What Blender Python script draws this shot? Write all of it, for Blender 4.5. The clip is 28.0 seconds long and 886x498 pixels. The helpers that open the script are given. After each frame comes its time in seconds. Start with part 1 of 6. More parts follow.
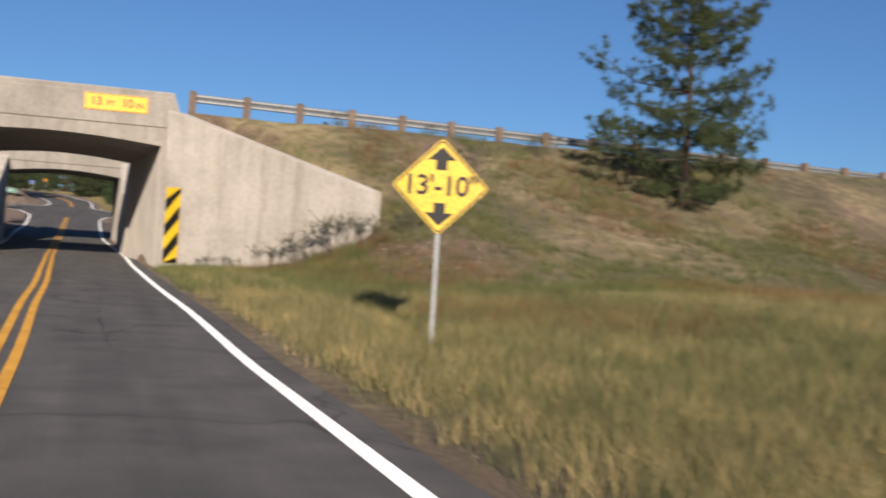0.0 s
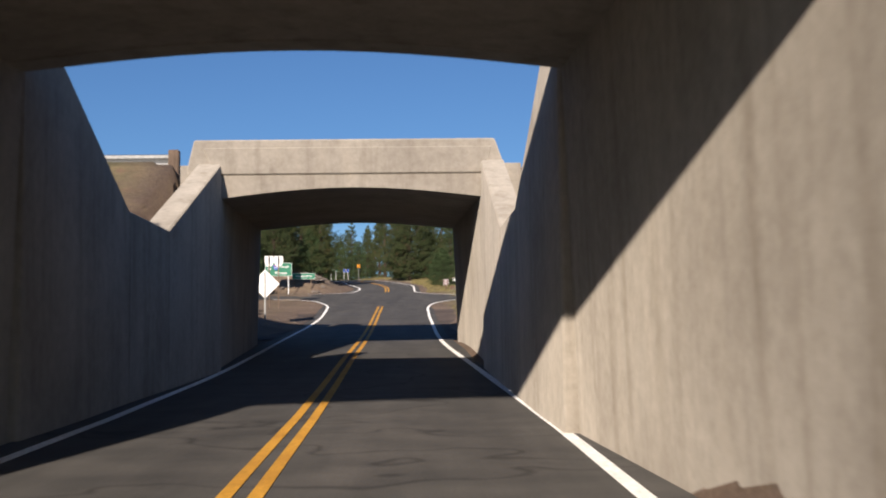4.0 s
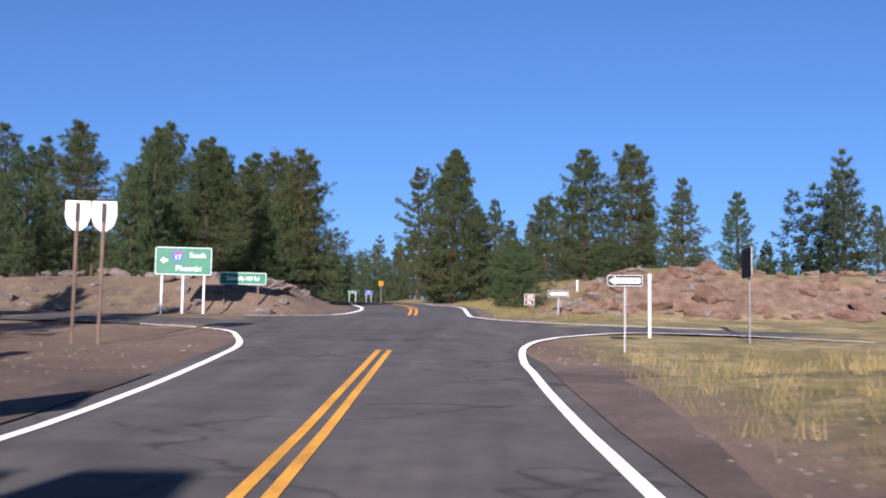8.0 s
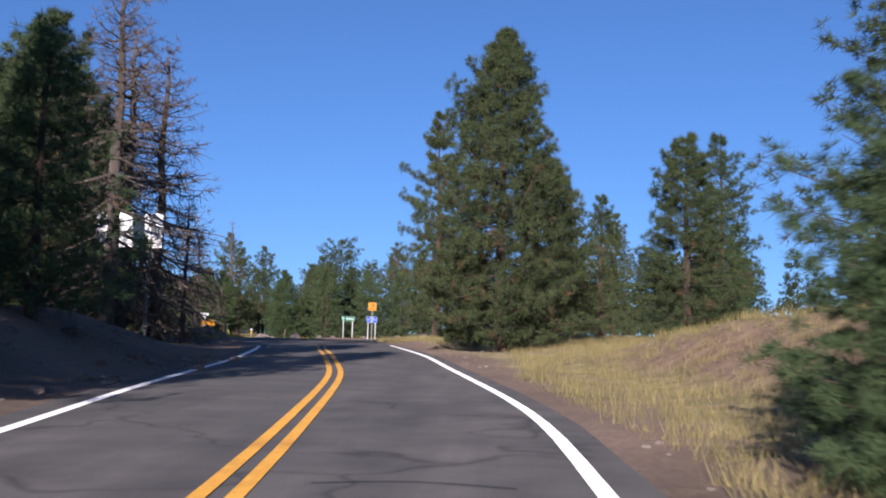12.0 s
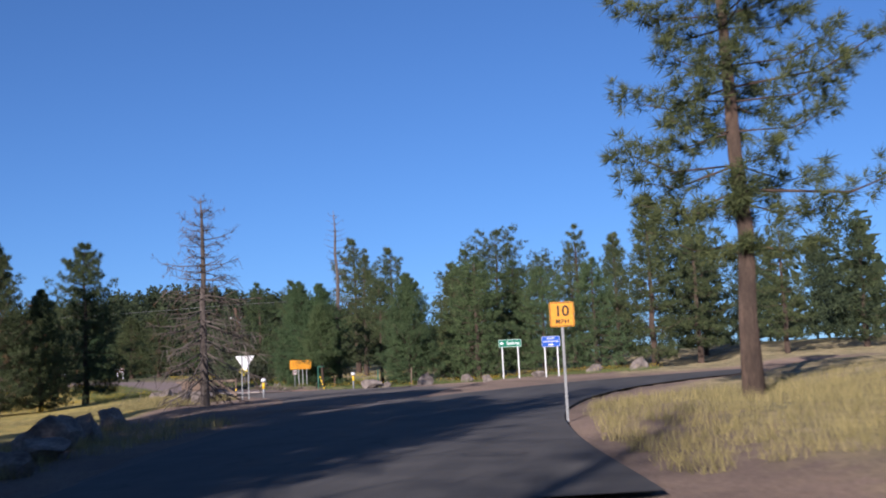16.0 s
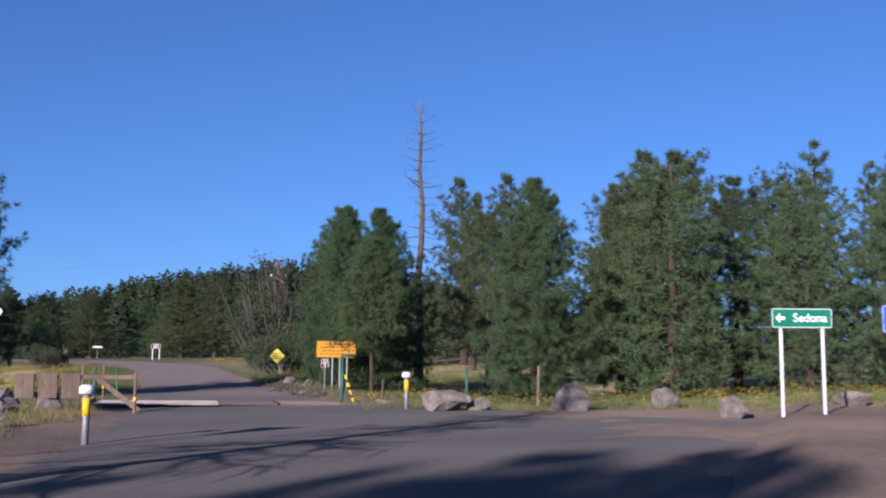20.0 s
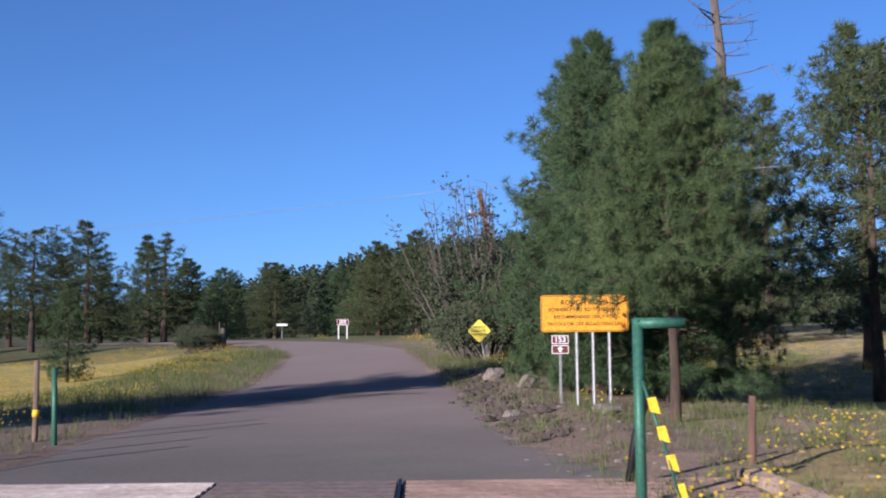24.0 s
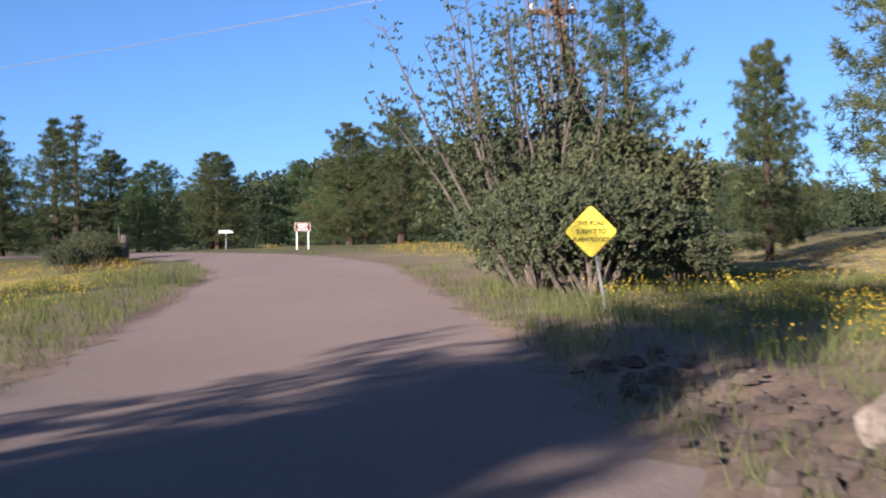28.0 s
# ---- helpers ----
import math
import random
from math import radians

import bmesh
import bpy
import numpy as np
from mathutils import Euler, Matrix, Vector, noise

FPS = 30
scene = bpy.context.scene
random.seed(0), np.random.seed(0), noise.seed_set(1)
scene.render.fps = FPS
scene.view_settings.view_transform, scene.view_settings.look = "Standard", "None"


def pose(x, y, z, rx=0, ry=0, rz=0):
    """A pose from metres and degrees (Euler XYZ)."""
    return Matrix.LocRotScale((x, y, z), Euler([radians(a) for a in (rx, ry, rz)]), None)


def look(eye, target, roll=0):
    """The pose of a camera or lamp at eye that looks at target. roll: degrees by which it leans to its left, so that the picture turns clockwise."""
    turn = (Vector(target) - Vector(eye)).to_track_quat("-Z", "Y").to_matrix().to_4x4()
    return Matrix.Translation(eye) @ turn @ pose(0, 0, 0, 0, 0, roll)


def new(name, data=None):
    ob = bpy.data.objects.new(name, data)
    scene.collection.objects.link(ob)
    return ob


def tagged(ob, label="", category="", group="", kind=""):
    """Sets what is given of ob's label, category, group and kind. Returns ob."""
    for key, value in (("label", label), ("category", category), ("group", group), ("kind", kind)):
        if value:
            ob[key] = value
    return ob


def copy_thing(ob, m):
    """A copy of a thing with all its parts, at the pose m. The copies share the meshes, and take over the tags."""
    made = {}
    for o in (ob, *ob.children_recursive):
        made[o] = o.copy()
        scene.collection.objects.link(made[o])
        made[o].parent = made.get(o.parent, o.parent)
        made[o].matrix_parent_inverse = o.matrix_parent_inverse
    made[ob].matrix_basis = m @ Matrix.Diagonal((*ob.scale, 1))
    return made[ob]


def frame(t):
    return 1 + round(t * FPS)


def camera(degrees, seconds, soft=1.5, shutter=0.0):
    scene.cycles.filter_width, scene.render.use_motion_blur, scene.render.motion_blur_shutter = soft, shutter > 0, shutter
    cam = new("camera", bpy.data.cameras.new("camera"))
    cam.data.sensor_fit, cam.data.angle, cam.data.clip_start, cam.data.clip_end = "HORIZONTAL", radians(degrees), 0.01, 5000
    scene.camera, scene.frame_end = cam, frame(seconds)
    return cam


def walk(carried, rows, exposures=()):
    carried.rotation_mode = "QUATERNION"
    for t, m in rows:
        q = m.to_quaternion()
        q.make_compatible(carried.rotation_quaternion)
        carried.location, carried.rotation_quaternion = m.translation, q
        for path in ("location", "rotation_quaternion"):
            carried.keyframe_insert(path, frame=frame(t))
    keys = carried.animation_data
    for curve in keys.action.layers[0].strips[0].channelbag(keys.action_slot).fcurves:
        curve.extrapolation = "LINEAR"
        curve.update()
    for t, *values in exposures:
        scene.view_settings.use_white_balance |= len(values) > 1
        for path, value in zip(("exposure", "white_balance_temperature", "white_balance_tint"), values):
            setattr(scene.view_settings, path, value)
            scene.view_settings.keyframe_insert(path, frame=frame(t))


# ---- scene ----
cam = camera(41.4, 28.0, 1.9, 0.3)
PATH = [
    (0, (0.995, 0.946, 1.158), (1.564, 2.863, 1.193), 3.6),
    (0.5, (1.504, 4.821, 1.242), (1.771, 6.803, 1.288), 3.2),
    (1, (1.628, 9.055, 1.305), (1.734, 11.052, 1.344), 0.6),
    (1.5, (1.644, 13.633, 1.375), (1.653, 15.633, 1.393), -0.2),
    (2, (1.546, 18.616, 1.391), (1.573, 20.615, 1.429), -0.9),
    (2.5, (1.03, 24.122, 1.489), (1.122, 26.117, 1.597), -2.5),
    (3, (1.055, 30.018, 1.708), (1.083, 32.013, 1.836), -2.1),
    (3.5, (0.888, 35.02, 1.814), (0.91, 37.015, 1.954), -1.0),
    (5.5, (0.182, 56.108, 2.359), (0.279, 58.099, 2.518), -1.4),
    (6, (0.099, 61.939, 2.463), (0.169, 63.929, 2.644), -1.4),
    (6.5, (-0.034, 67.76, 2.631), (-0.017, 69.75, 2.831), -0.5),
    (7, (-0.162, 73.805, 2.937), (-0.172, 75.794, 3.14), 0.3),
    (7.5, (-0.162, 79.631, 3.107), (-0.179, 81.621, 3.315), 1.2),
    (8, (-0.045, 85.481, 3.322), (-0.065, 87.471, 3.524), 0.9),
    (8.5, (0.013, 91.519, 3.638), (-0.004, 93.508, 3.842), 0.6),
    (9, (0.034, 97.614, 4.009), (0.012, 99.603, 4.211), -0.2),
    (9.5, (0.015, 103.787, 4.47), (-0.004, 105.776, 4.675), -0.9),
    (10, (-0.172, 109.721, 5.079), (-0.188, 111.711, 5.283), -1.0),
    (10.5, (-0.379, 115.67, 5.701), (-0.405, 117.658, 5.924), -0.7),
    (11, (-0.41, 122.213, 6.094), (-0.468, 124.196, 6.343), -0.7),
    (11.5, (-0.35, 128.538, 6.5), (-0.415, 130.523, 6.736), 0.9),
    (13.5, (-1.206, 148.924, 7.825), (-1.308, 150.903, 8.092), 2.1),
    (14, (-1.774, 155.026, 8.324), (-1.919, 157.004, 8.582), 0.5),
    (14.5, (-2.529, 161.32, 8.717), (-2.723, 163.294, 8.969), -1.3),
    (15, (-3.408, 167.439, 9.075), (-3.659, 169.407, 9.329), -2.1),
    (15.5, (-4.349, 172.918, 9.443), (-4.671, 174.877, 9.693), -2.4),
    (16, (-5.353, 178.737, 9.865), (-5.716, 180.685, 10.135), -2.7),
    (16.5, (-6.365, 183.711, 10.124), (-6.746, 185.655, 10.399), -2.0),
    (17, (-7.425, 188.889, 10.366), (-7.819, 190.834, 10.61), -2.6),
    (17.5, (-8.454, 193.854, 10.554), (-8.895, 195.789, 10.797), -2.6),
    (18, (-9.439, 198.772, 10.772), (-9.914, 200.699, 11.014), -3.3),
    (18.5, (-10.435, 203.365, 10.909), (-10.916, 205.289, 11.166), -3.0),
    (19, (-11.501, 207.56, 11.113), (-11.994, 209.482, 11.36), -3.8),
    (19.5, (-12.505, 211.568, 11.287), (-13.031, 213.483, 11.525), -2.1),
    (20, (-13.494, 215.584, 11.441), (-14.072, 217.481, 11.698), 0.3),
    (20.5, (-14.678, 219.51, 11.638), (-15.367, 221.369, 11.901), 1.9),
    (21, (-16.47, 225.233, 11.846), (-17.293, 227.041, 12.074), -1.6),
    (21.5, (-17.48, 227.618, 11.933), (-18.297, 229.425, 12.193), -0.8),
    (23.5, (-21.762, 235.892, 12.189), (-22.681, 237.656, 12.405), 0.9),
    (24, (-23.208, 238.439, 12.343), (-24.136, 240.197, 12.557), -0.5),
    (24.5, (-24.616, 240.917, 12.552), (-25.542, 242.679, 12.745), -1.2),
    (25, (-26.003, 243.033, 12.696), (-26.916, 244.806, 12.854), 2.0),
    (25.5, (-27.497, 245.464, 12.818), (-28.346, 247.266, 12.997), -4.7),
    (26, (-28.892, 247.585, 12.883), (-29.771, 249.373, 13.055), -1.4),
    (26.5, (-30.422, 249.723, 12.909), (-31.284, 251.523, 13.034), -0.5),
    (27, (-31.934, 252.603, 12.9), (-32.807, 254.399, 13.011), -0.7),
    (27.5, (-33.621, 254.737, 12.94), (-34.476, 256.543, 13.04), -3.0),
    (28, (-35.514, 258.414, 13.116), (-36.4, 260.206, 13.175), -0.9),
]
EXPOSURE = [(0.0, 0.1, 6000, 14), (0.8, -0.1, 6000, 14), (2.0, -0.1, 6000, 14), (3.5, 0.0, 6100, 14), (6.0, 0.5, 5800, 14), (8.0, 0.5, 5550, 24), (12.5, 0.5, 5550, 22), (14.6, 0.65, 5550, 18), (15.7, 0.45, 5500, 20), (18.0, 0.4, 5300, 24), (21.5, 0.5, 5250, 24), (25.0, 0.8, 5450, 20), (28.0, 1.15, 5900, 18)]
walk(cam, [(t, look(e, g, r)) for t, e, g, r in PATH], EXPOSURE)

# ---- world, sun ----
SUN_DIR = Vector((0.15, 1.0, -0.225)).normalized()
world = bpy.data.worlds.new("sky")
scene.world = world
world.use_nodes = True
wn = world.node_tree.nodes
sky = wn.new("ShaderNodeTexSky")
sky.sky_type = "NISHITA"
sky.sun_disc = False
sky.sun_elevation = math.asin(-SUN_DIR.z)
sky.sun_rotation = math.atan2(-SUN_DIR.x, -SUN_DIR.y)
sky.altitude = 2100
sky.air_density = 1.0
sky.dust_density = 2.0
sky.ozone_density = 4.2
wn["Background"].inputs[1].default_value = 0.085
world.node_tree.links.new(sky.outputs[0], wn["Background"].inputs[0])
sun = new("sun", bpy.data.lights.new("sun", "SUN"))
sun.data.energy = 5.0
sun.data.angle = radians(0.53)
sun.data.color = (1.0, 0.85, 0.66)
sun.rotation_euler = SUN_DIR.to_track_quat("-Z", "Y").to_euler()


# ---- materials ----
def mat(name, rough=0.8, metal=0.0):
    m = bpy.data.materials.new(name)
    m.use_nodes = True
    p = m.node_tree.nodes["Principled BSDF"]
    p.inputs["Roughness"].default_value = rough
    p.inputs["Metallic"].default_value = metal
    p.inputs["Specular IOR Level"].default_value = 0.3
    p.inputs["Diffuse Roughness"].default_value = 1.0 if rough > 0.65 else 0.0
    return m, m.node_tree.nodes, m.node_tree.links, p


def coords(n, l, scale=1.0):
    g = n.new("ShaderNodeTexCoord")
    mp = n.new("ShaderNodeMapping")
    mp.inputs["Scale"].default_value = (scale,) * 3 if not isinstance(scale, tuple) else scale
    l.new(g.outputs["Object"], mp.inputs[0])
    return mp.outputs[0]


def noise_node(n, l, vec, scale, detail=5.0, rough=0.6):
    t = n.new("ShaderNodeTexNoise")
    t.inputs["Scale"].default_value, t.inputs["Detail"].default_value, t.inputs["Roughness"].default_value = scale, detail, rough
    l.new(vec, t.inputs["Vector"])
    return t.outputs["Fac"]


def ramp(n, l, fac, stops):
    r = n.new("ShaderNodeValToRGB")
    e = r.color_ramp.elements
    while len(e) < len(stops):
        e.new(0.5)
    for k, (pos, c) in enumerate(stops):
        e[k].position, e[k].color = pos, (*c, 1)
    l.new(fac, r.inputs[0])
    return r.outputs[0]


def mix(n, l, fac, a, b, mode="MIX"):
    m = n.new("ShaderNodeMix")
    m.data_type, m.blend_type = "RGBA", mode
    for socket, v in ((m.inputs[0], fac), (m.inputs[6], a), (m.inputs[7], b)):
        if isinstance(v, (int, float)):
            socket.default_value = v
        elif isinstance(v, tuple):
            socket.default_value = (*v, 1)
        else:
            l.new(v, socket)
    return m.outputs[2]


def bump(n, l, p, height, strength, distance):
    b = n.new("ShaderNodeBump")
    b.inputs["Strength"].default_value, b.inputs["Distance"].default_value = strength, distance
    l.new(height, b.inputs["Height"])
    l.new(b.outputs[0], p.inputs["Normal"])


def two_scale(name, dark, mid, light, big, small, rough=0.85, metal=0.0, relief=0.3, depth=0.02, stretch=1.0):
    """A surface with stains at one scale and grain at another."""
    m, n, l, p = mat(name, rough, metal)
    v = coords(n, l, stretch)
    a, b = noise_node(n, l, v, big, 4), noise_node(n, l, v, small, 6, 0.7)
    base = ramp(n, l, a, [(0.3, dark), (0.5, mid), (0.7, light)])
    grain = ramp(n, l, b, [(0.3, (0.62, 0.62, 0.62)), (0.7, (1.25, 1.25, 1.25))])
    l.new(mix(n, l, 1.0, base, grain, "MULTIPLY"), p.inputs["Base Color"])
    bump(n, l, p, b, relief, depth)
    return m


def plain(name, colour, rough=0.5, metal=0.0, wear=0.12):
    """Paint or metal with faint wear."""
    lo = tuple(c * (1 - wear) for c in colour)
    hi = tuple(min(1, c * (1 + wear)) for c in colour)
    return two_scale(name, lo, colour, hi, 1.5, 25, rough, metal, 0.06, 0.004)


def leafy(name, dark, light, rough=0.75):
    m, n, l, p = mat(name, rough)
    g = n.new("ShaderNodeNewGeometry")
    v = coords(n, l, 1.0)
    c = ramp(n, l, g.outputs["Random Per Island"], [(0.0, dark), (0.75, light), (1.0, tuple(k * 1.4 for k in light))])
    big = ramp(n, l, noise_node(n, l, v, 0.9, 3), [(0.3, (0.7, 0.72, 0.7)), (0.7, (1.25, 1.2, 1.1))])
    col = mix(n, l, 1.0, c, big, "MULTIPLY")
    oi = n.new("ShaderNodeObjectInfo")
    tint = ramp(n, l, oi.outputs["Random"], [(0.0, (0.8, 0.9, 0.85)), (0.5, (1.0, 1.0, 1.0)), (1.0, (1.14, 1.06, 0.95))])
    col = mix(n, l, 1.0, col, tint, "MULTIPLY")
    l.new(col, p.inputs["Base Color"])
    t = n.new("ShaderNodeBsdfTranslucent")
    l.new(col, t.inputs[0])
    s = n.new("ShaderNodeMixShader")
    s.inputs[0].default_value = 0.3
    l.new(p.outputs[0], s.inputs[1])
    l.new(t.outputs[0], s.inputs[2])
    l.new(s.outputs[0], n["Material Output"].inputs[0])
    return m


def make_ground_material():
    m, n, l, p = mat("soil_and_dry_grass", 0.95)
    v = coords(n, l)
    at = n.new("ShaderNodeAttribute")
    at.attribute_name = "cover"
    sep = n.new("ShaderNodeSeparateColor")
    l.new(at.outputs["Color"], sep.inputs[0])
    big, small, fine = noise_node(n, l, v, 0.16, 5), noise_node(n, l, v, 2.2, 6), noise_node(n, l, v, 14, 5, 0.75)
    mid = ramp(n, l, noise_node(n, l, v, 0.45, 4), [(0.42, (0, 0, 0)), (0.58, (1, 1, 1))])
    soil = ramp(n, l, big, [(0.3, (0.11, 0.083, 0.066)), (0.5, (0.17, 0.125, 0.097)), (0.72, (0.25, 0.18, 0.135))])
    straw = mix(n, l, mid, ramp(n, l, small, [(0.25, (0.13, 0.12, 0.05)), (0.45, (0.25, 0.21, 0.10)), (0.6, (0.36, 0.30, 0.16)), (0.75, (0.16, 0.18, 0.07))]), ramp(n, l, small, [(0.3, (0.09, 0.10, 0.035)), (0.5, (0.17, 0.16, 0.07)), (0.7, (0.26, 0.155, 0.11))]))
    bloom = ramp(n, l, small, [(0.3, (0.17, 0.19, 0.06)), (0.5, (0.36, 0.28, 0.05)), (0.7, (0.46, 0.34, 0.06))])
    red = ramp(n, l, small, [(0.3, (0.12, 0.08, 0.06)), (0.55, (0.20, 0.135, 0.10)), (0.75, (0.29, 0.215, 0.16))])
    edge = n.new("ShaderNodeMath")
    edge.operation = "MULTIPLY_ADD"
    l.new(small, edge.inputs[0])
    edge.inputs[1].default_value = 1.2
    edge.inputs[2].default_value = -0.6
    g = n.new("ShaderNodeMath")
    g.operation, g.use_clamp = "ADD", True
    l.new(sep.outputs[0], g.inputs[0])
    l.new(edge.outputs[0], g.inputs[1])
    c = mix(n, l, g.outputs[0], soil, straw)
    c = mix(n, l, sep.outputs[1], c, bloom)
    c = mix(n, l, sep.outputs[2], c, red)
    litter = ramp(n, l, small, [(0.3, (0.035, 0.04, 0.018)), (0.6, (0.07, 0.075, 0.032)), (0.8, (0.11, 0.095, 0.05))])
    c = mix(n, l, at.outputs["Alpha"], c, litter)
    grain = ramp(n, l, fine, [(0.3, (0.6, 0.6, 0.6)), (0.7, (1.3, 1.3, 1.3))])
    l.new(mix(n, l, 1.0, c, grain, "MULTIPLY"), p.inputs["Base Color"])
    bump(n, l, p, fine, 0.8, 0.06)
    return m


def make_asphalt(name="worn_asphalt", tone=1.0):
    m, n, l, p = mat(name, 0.82)
    v = coords(n, l)
    long = coords(n, l, (0.9, 0.045, 1))
    a, b, c = noise_node(n, l, long, 1.6, 4), noise_node(n, l, v, 1.1, 5), noise_node(n, l, v, 60, 4, 0.8)
    base = ramp(n, l, a, [(0.3, (0.057 * tone, 0.056 * tone, 0.055 * tone)), (0.55, (0.074 * tone, 0.072 * tone, 0.070 * tone)), (0.75, (0.092 * tone, 0.089 * tone, 0.086 * tone))])
    patch = ramp(n, l, b, [(0.35, (0.8, 0.8, 0.8)), (0.65, (1.12, 1.1, 1.08))])
    grain = ramp(n, l, c, [(0.3, (0.7, 0.7, 0.7)), (0.7, (1.3, 1.28, 1.25))])
    col = mix(n, l, 1.0, mix(n, l, 1.0, base, patch, "MULTIPLY"), grain, "MULTIPLY")
    w = n.new("ShaderNodeTexVoronoi")
    w.feature = "DISTANCE_TO_EDGE"
    w.inputs["Scale"].default_value = 0.17
    wob = n.new("ShaderNodeVectorMath")
    wob.operation = "ADD"
    nz = n.new("ShaderNodeTexNoise")
    nz.inputs["Scale"].default_value = 0.6
    l.new(v, nz.inputs["Vector"])
    sc = n.new("ShaderNodeVectorMath")
    sc.operation = "SCALE"
    sc.inputs["Scale"].default_value = 3.0
    l.new(nz.outputs["Color"], sc.inputs[0])
    l.new(v, wob.inputs[0])
    l.new(sc.outputs[0], wob.inputs[1])
    l.new(wob.outputs[0], w.inputs["Vector"])
    crack = ramp(n, l, w.outputs["Distance"], [(0.0, (0.45, 0.45, 0.45)), (0.012, (1, 1, 1))])
    l.new(mix(n, l, 0.8, col, mix(n, l, 1.0, col, crack, "MULTIPLY")), p.inputs["Base Color"])
    bump(n, l, p, c, 0.25, 0.006)
    return m


def make_concrete():
    m, n, l, p = mat("weathered_concrete", 0.9)
    v = coords(n, l)
    drip = coords(n, l, (2.2, 2.2, 0.18))
    a, b, c, d = noise_node(n, l, v, 0.5, 5), noise_node(n, l, v, 7, 6, 0.7), noise_node(n, l, drip, 1.3, 5), noise_node(n, l, v, 40, 3)
    base = ramp(n, l, a, [(0.3, (0.36, 0.325, 0.28)), (0.55, (0.46, 0.42, 0.365)), (0.75, (0.53, 0.485, 0.42))])
    streak = ramp(n, l, c, [(0.3, (0.80, 0.78, 0.75)), (0.5, (1, 1, 1)), (0.8, (1.06, 1.05, 1.03))])
    grain = ramp(n, l, b, [(0.3, (0.85, 0.84, 0.82)), (0.7, (1.1, 1.1, 1.1))])
    l.new(mix(n, l, 1.0, mix(n, l, 1.0, base, streak, "MULTIPLY"), grain, "MULTIPLY"), p.inputs["Base Color"])
    bump(n, l, p, b, 0.2, 0.01)
    return m


def make_track():
    """Grey gravel at the junction that turns into the pinkish gravel of the forest road."""
    m, n, l, p = mat("gravel_turning_pink", 0.95)
    v = coords(n, l)
    big, small = noise_node(n, l, v, 0.2, 5), noise_node(n, l, v, 13, 5, 0.7)
    grey = mix(n, l, 0.5, ramp(n, l, big, [(0.3, (0.050, 0.046, 0.043)), (0.7, (0.100, 0.089, 0.082))]), ramp(n, l, small, [(0.3, (0.046, 0.042, 0.039)), (0.7, (0.100, 0.090, 0.083))]))
    pink = mix(n, l, 0.5, ramp(n, l, big, [(0.3, (0.100, 0.079, 0.073)), (0.7, (0.155, 0.122, 0.112))]), ramp(n, l, small, [(0.3, (0.095, 0.075, 0.070)), (0.7, (0.162, 0.128, 0.117))]))
    sep = n.new("ShaderNodeSeparateXYZ")
    l.new(v, sep.inputs[0])
    along = n.new("ShaderNodeMath")
    along.operation = "MULTIPLY_ADD"
    l.new(sep.outputs[1], along.inputs[0])
    along.inputs[1].default_value, along.inputs[2].default_value = 1 / 18, -248 / 18 - 0.25
    patchy = n.new("ShaderNodeMath")
    patchy.operation, patchy.use_clamp = "MULTIPLY_ADD", True
    l.new(big, patchy.inputs[0])
    patchy.inputs[1].default_value = 0.5
    l.new(along.outputs[0], patchy.inputs[2])
    l.new(mix(n, l, patchy.outputs[0], grey, pink), p.inputs["Base Color"])
    bump(n, l, p, small, 0.6, 0.02)
    return m


M_GROUND, M_ASPHALT, M_CONCRETE = make_ground_material(), make_asphalt(), make_concrete()
# the same asphalt at 0.6 of its tone, for the bend
M_DARKASPHALT = make_asphalt("dark_asphalt", 0.6)
M_DIRT = two_scale("pinkish_gravel_road", (0.095, 0.075, 0.070), (0.125, 0.098, 0.090), (0.162, 0.128, 0.117), 0.12, 11, 0.95, relief=0.6, depth=0.02)
M_TRACK = make_track()
M_CINDER = two_scale("dark_cinder_shoulder", (0.06, 0.048, 0.042), (0.09, 0.071, 0.062), (0.135, 0.105, 0.09), 0.5, 13, 0.95, relief=0.7, depth=0.03)
M_TAR = two_scale("black_crack_tar", (0.018, 0.018, 0.018), (0.026, 0.026, 0.025), (0.04, 0.039, 0.037), 2.0, 30, 0.6)
M_YELLOW_LINE = two_scale("worn_yellow_paint", (0.40, 0.20, 0.03), (0.52, 0.27, 0.035), (0.58, 0.31, 0.045), 1.0, 22, 0.7)
M_WHITE_LINE = two_scale("worn_white_paint", (0.78, 0.77, 0.74), (0.88, 0.87, 0.85), (0.92, 0.91, 0.89), 0.8, 18, 0.7)
M_BARK = two_scale("pine_bark", (0.05, 0.037, 0.030), (0.09, 0.064, 0.048), (0.15, 0.10, 0.072), 2.0, 14, 0.95, relief=0.9, depth=0.05, stretch=(1, 1, 0.3))
M_DEADWOOD = two_scale("grey_dead_wood", (0.075, 0.06, 0.05), (0.125, 0.103, 0.088), (0.20, 0.17, 0.145), 1.2, 16, 0.9, relief=0.6, depth=0.02, stretch=(1, 1, 0.2))
M_NEEDLE = leafy("pine_needles", (0.032, 0.052, 0.025), (0.102, 0.128, 0.056))
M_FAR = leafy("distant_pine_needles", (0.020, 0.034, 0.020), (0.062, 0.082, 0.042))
M_YOUNG = leafy("young_pine_needles", (0.040, 0.073, 0.034), (0.102, 0.152, 0.070))
M_RUST = leafy("dead_brown_needles", (0.085, 0.058, 0.034), (0.165, 0.112, 0.066))
M_OAK = leafy("scrub_oak_leaves", (0.05, 0.066, 0.040), (0.115, 0.135, 0.075))
M_STRAW = leafy("dry_grass_blades", (0.20, 0.17, 0.07), (0.40, 0.33, 0.16), 0.9)
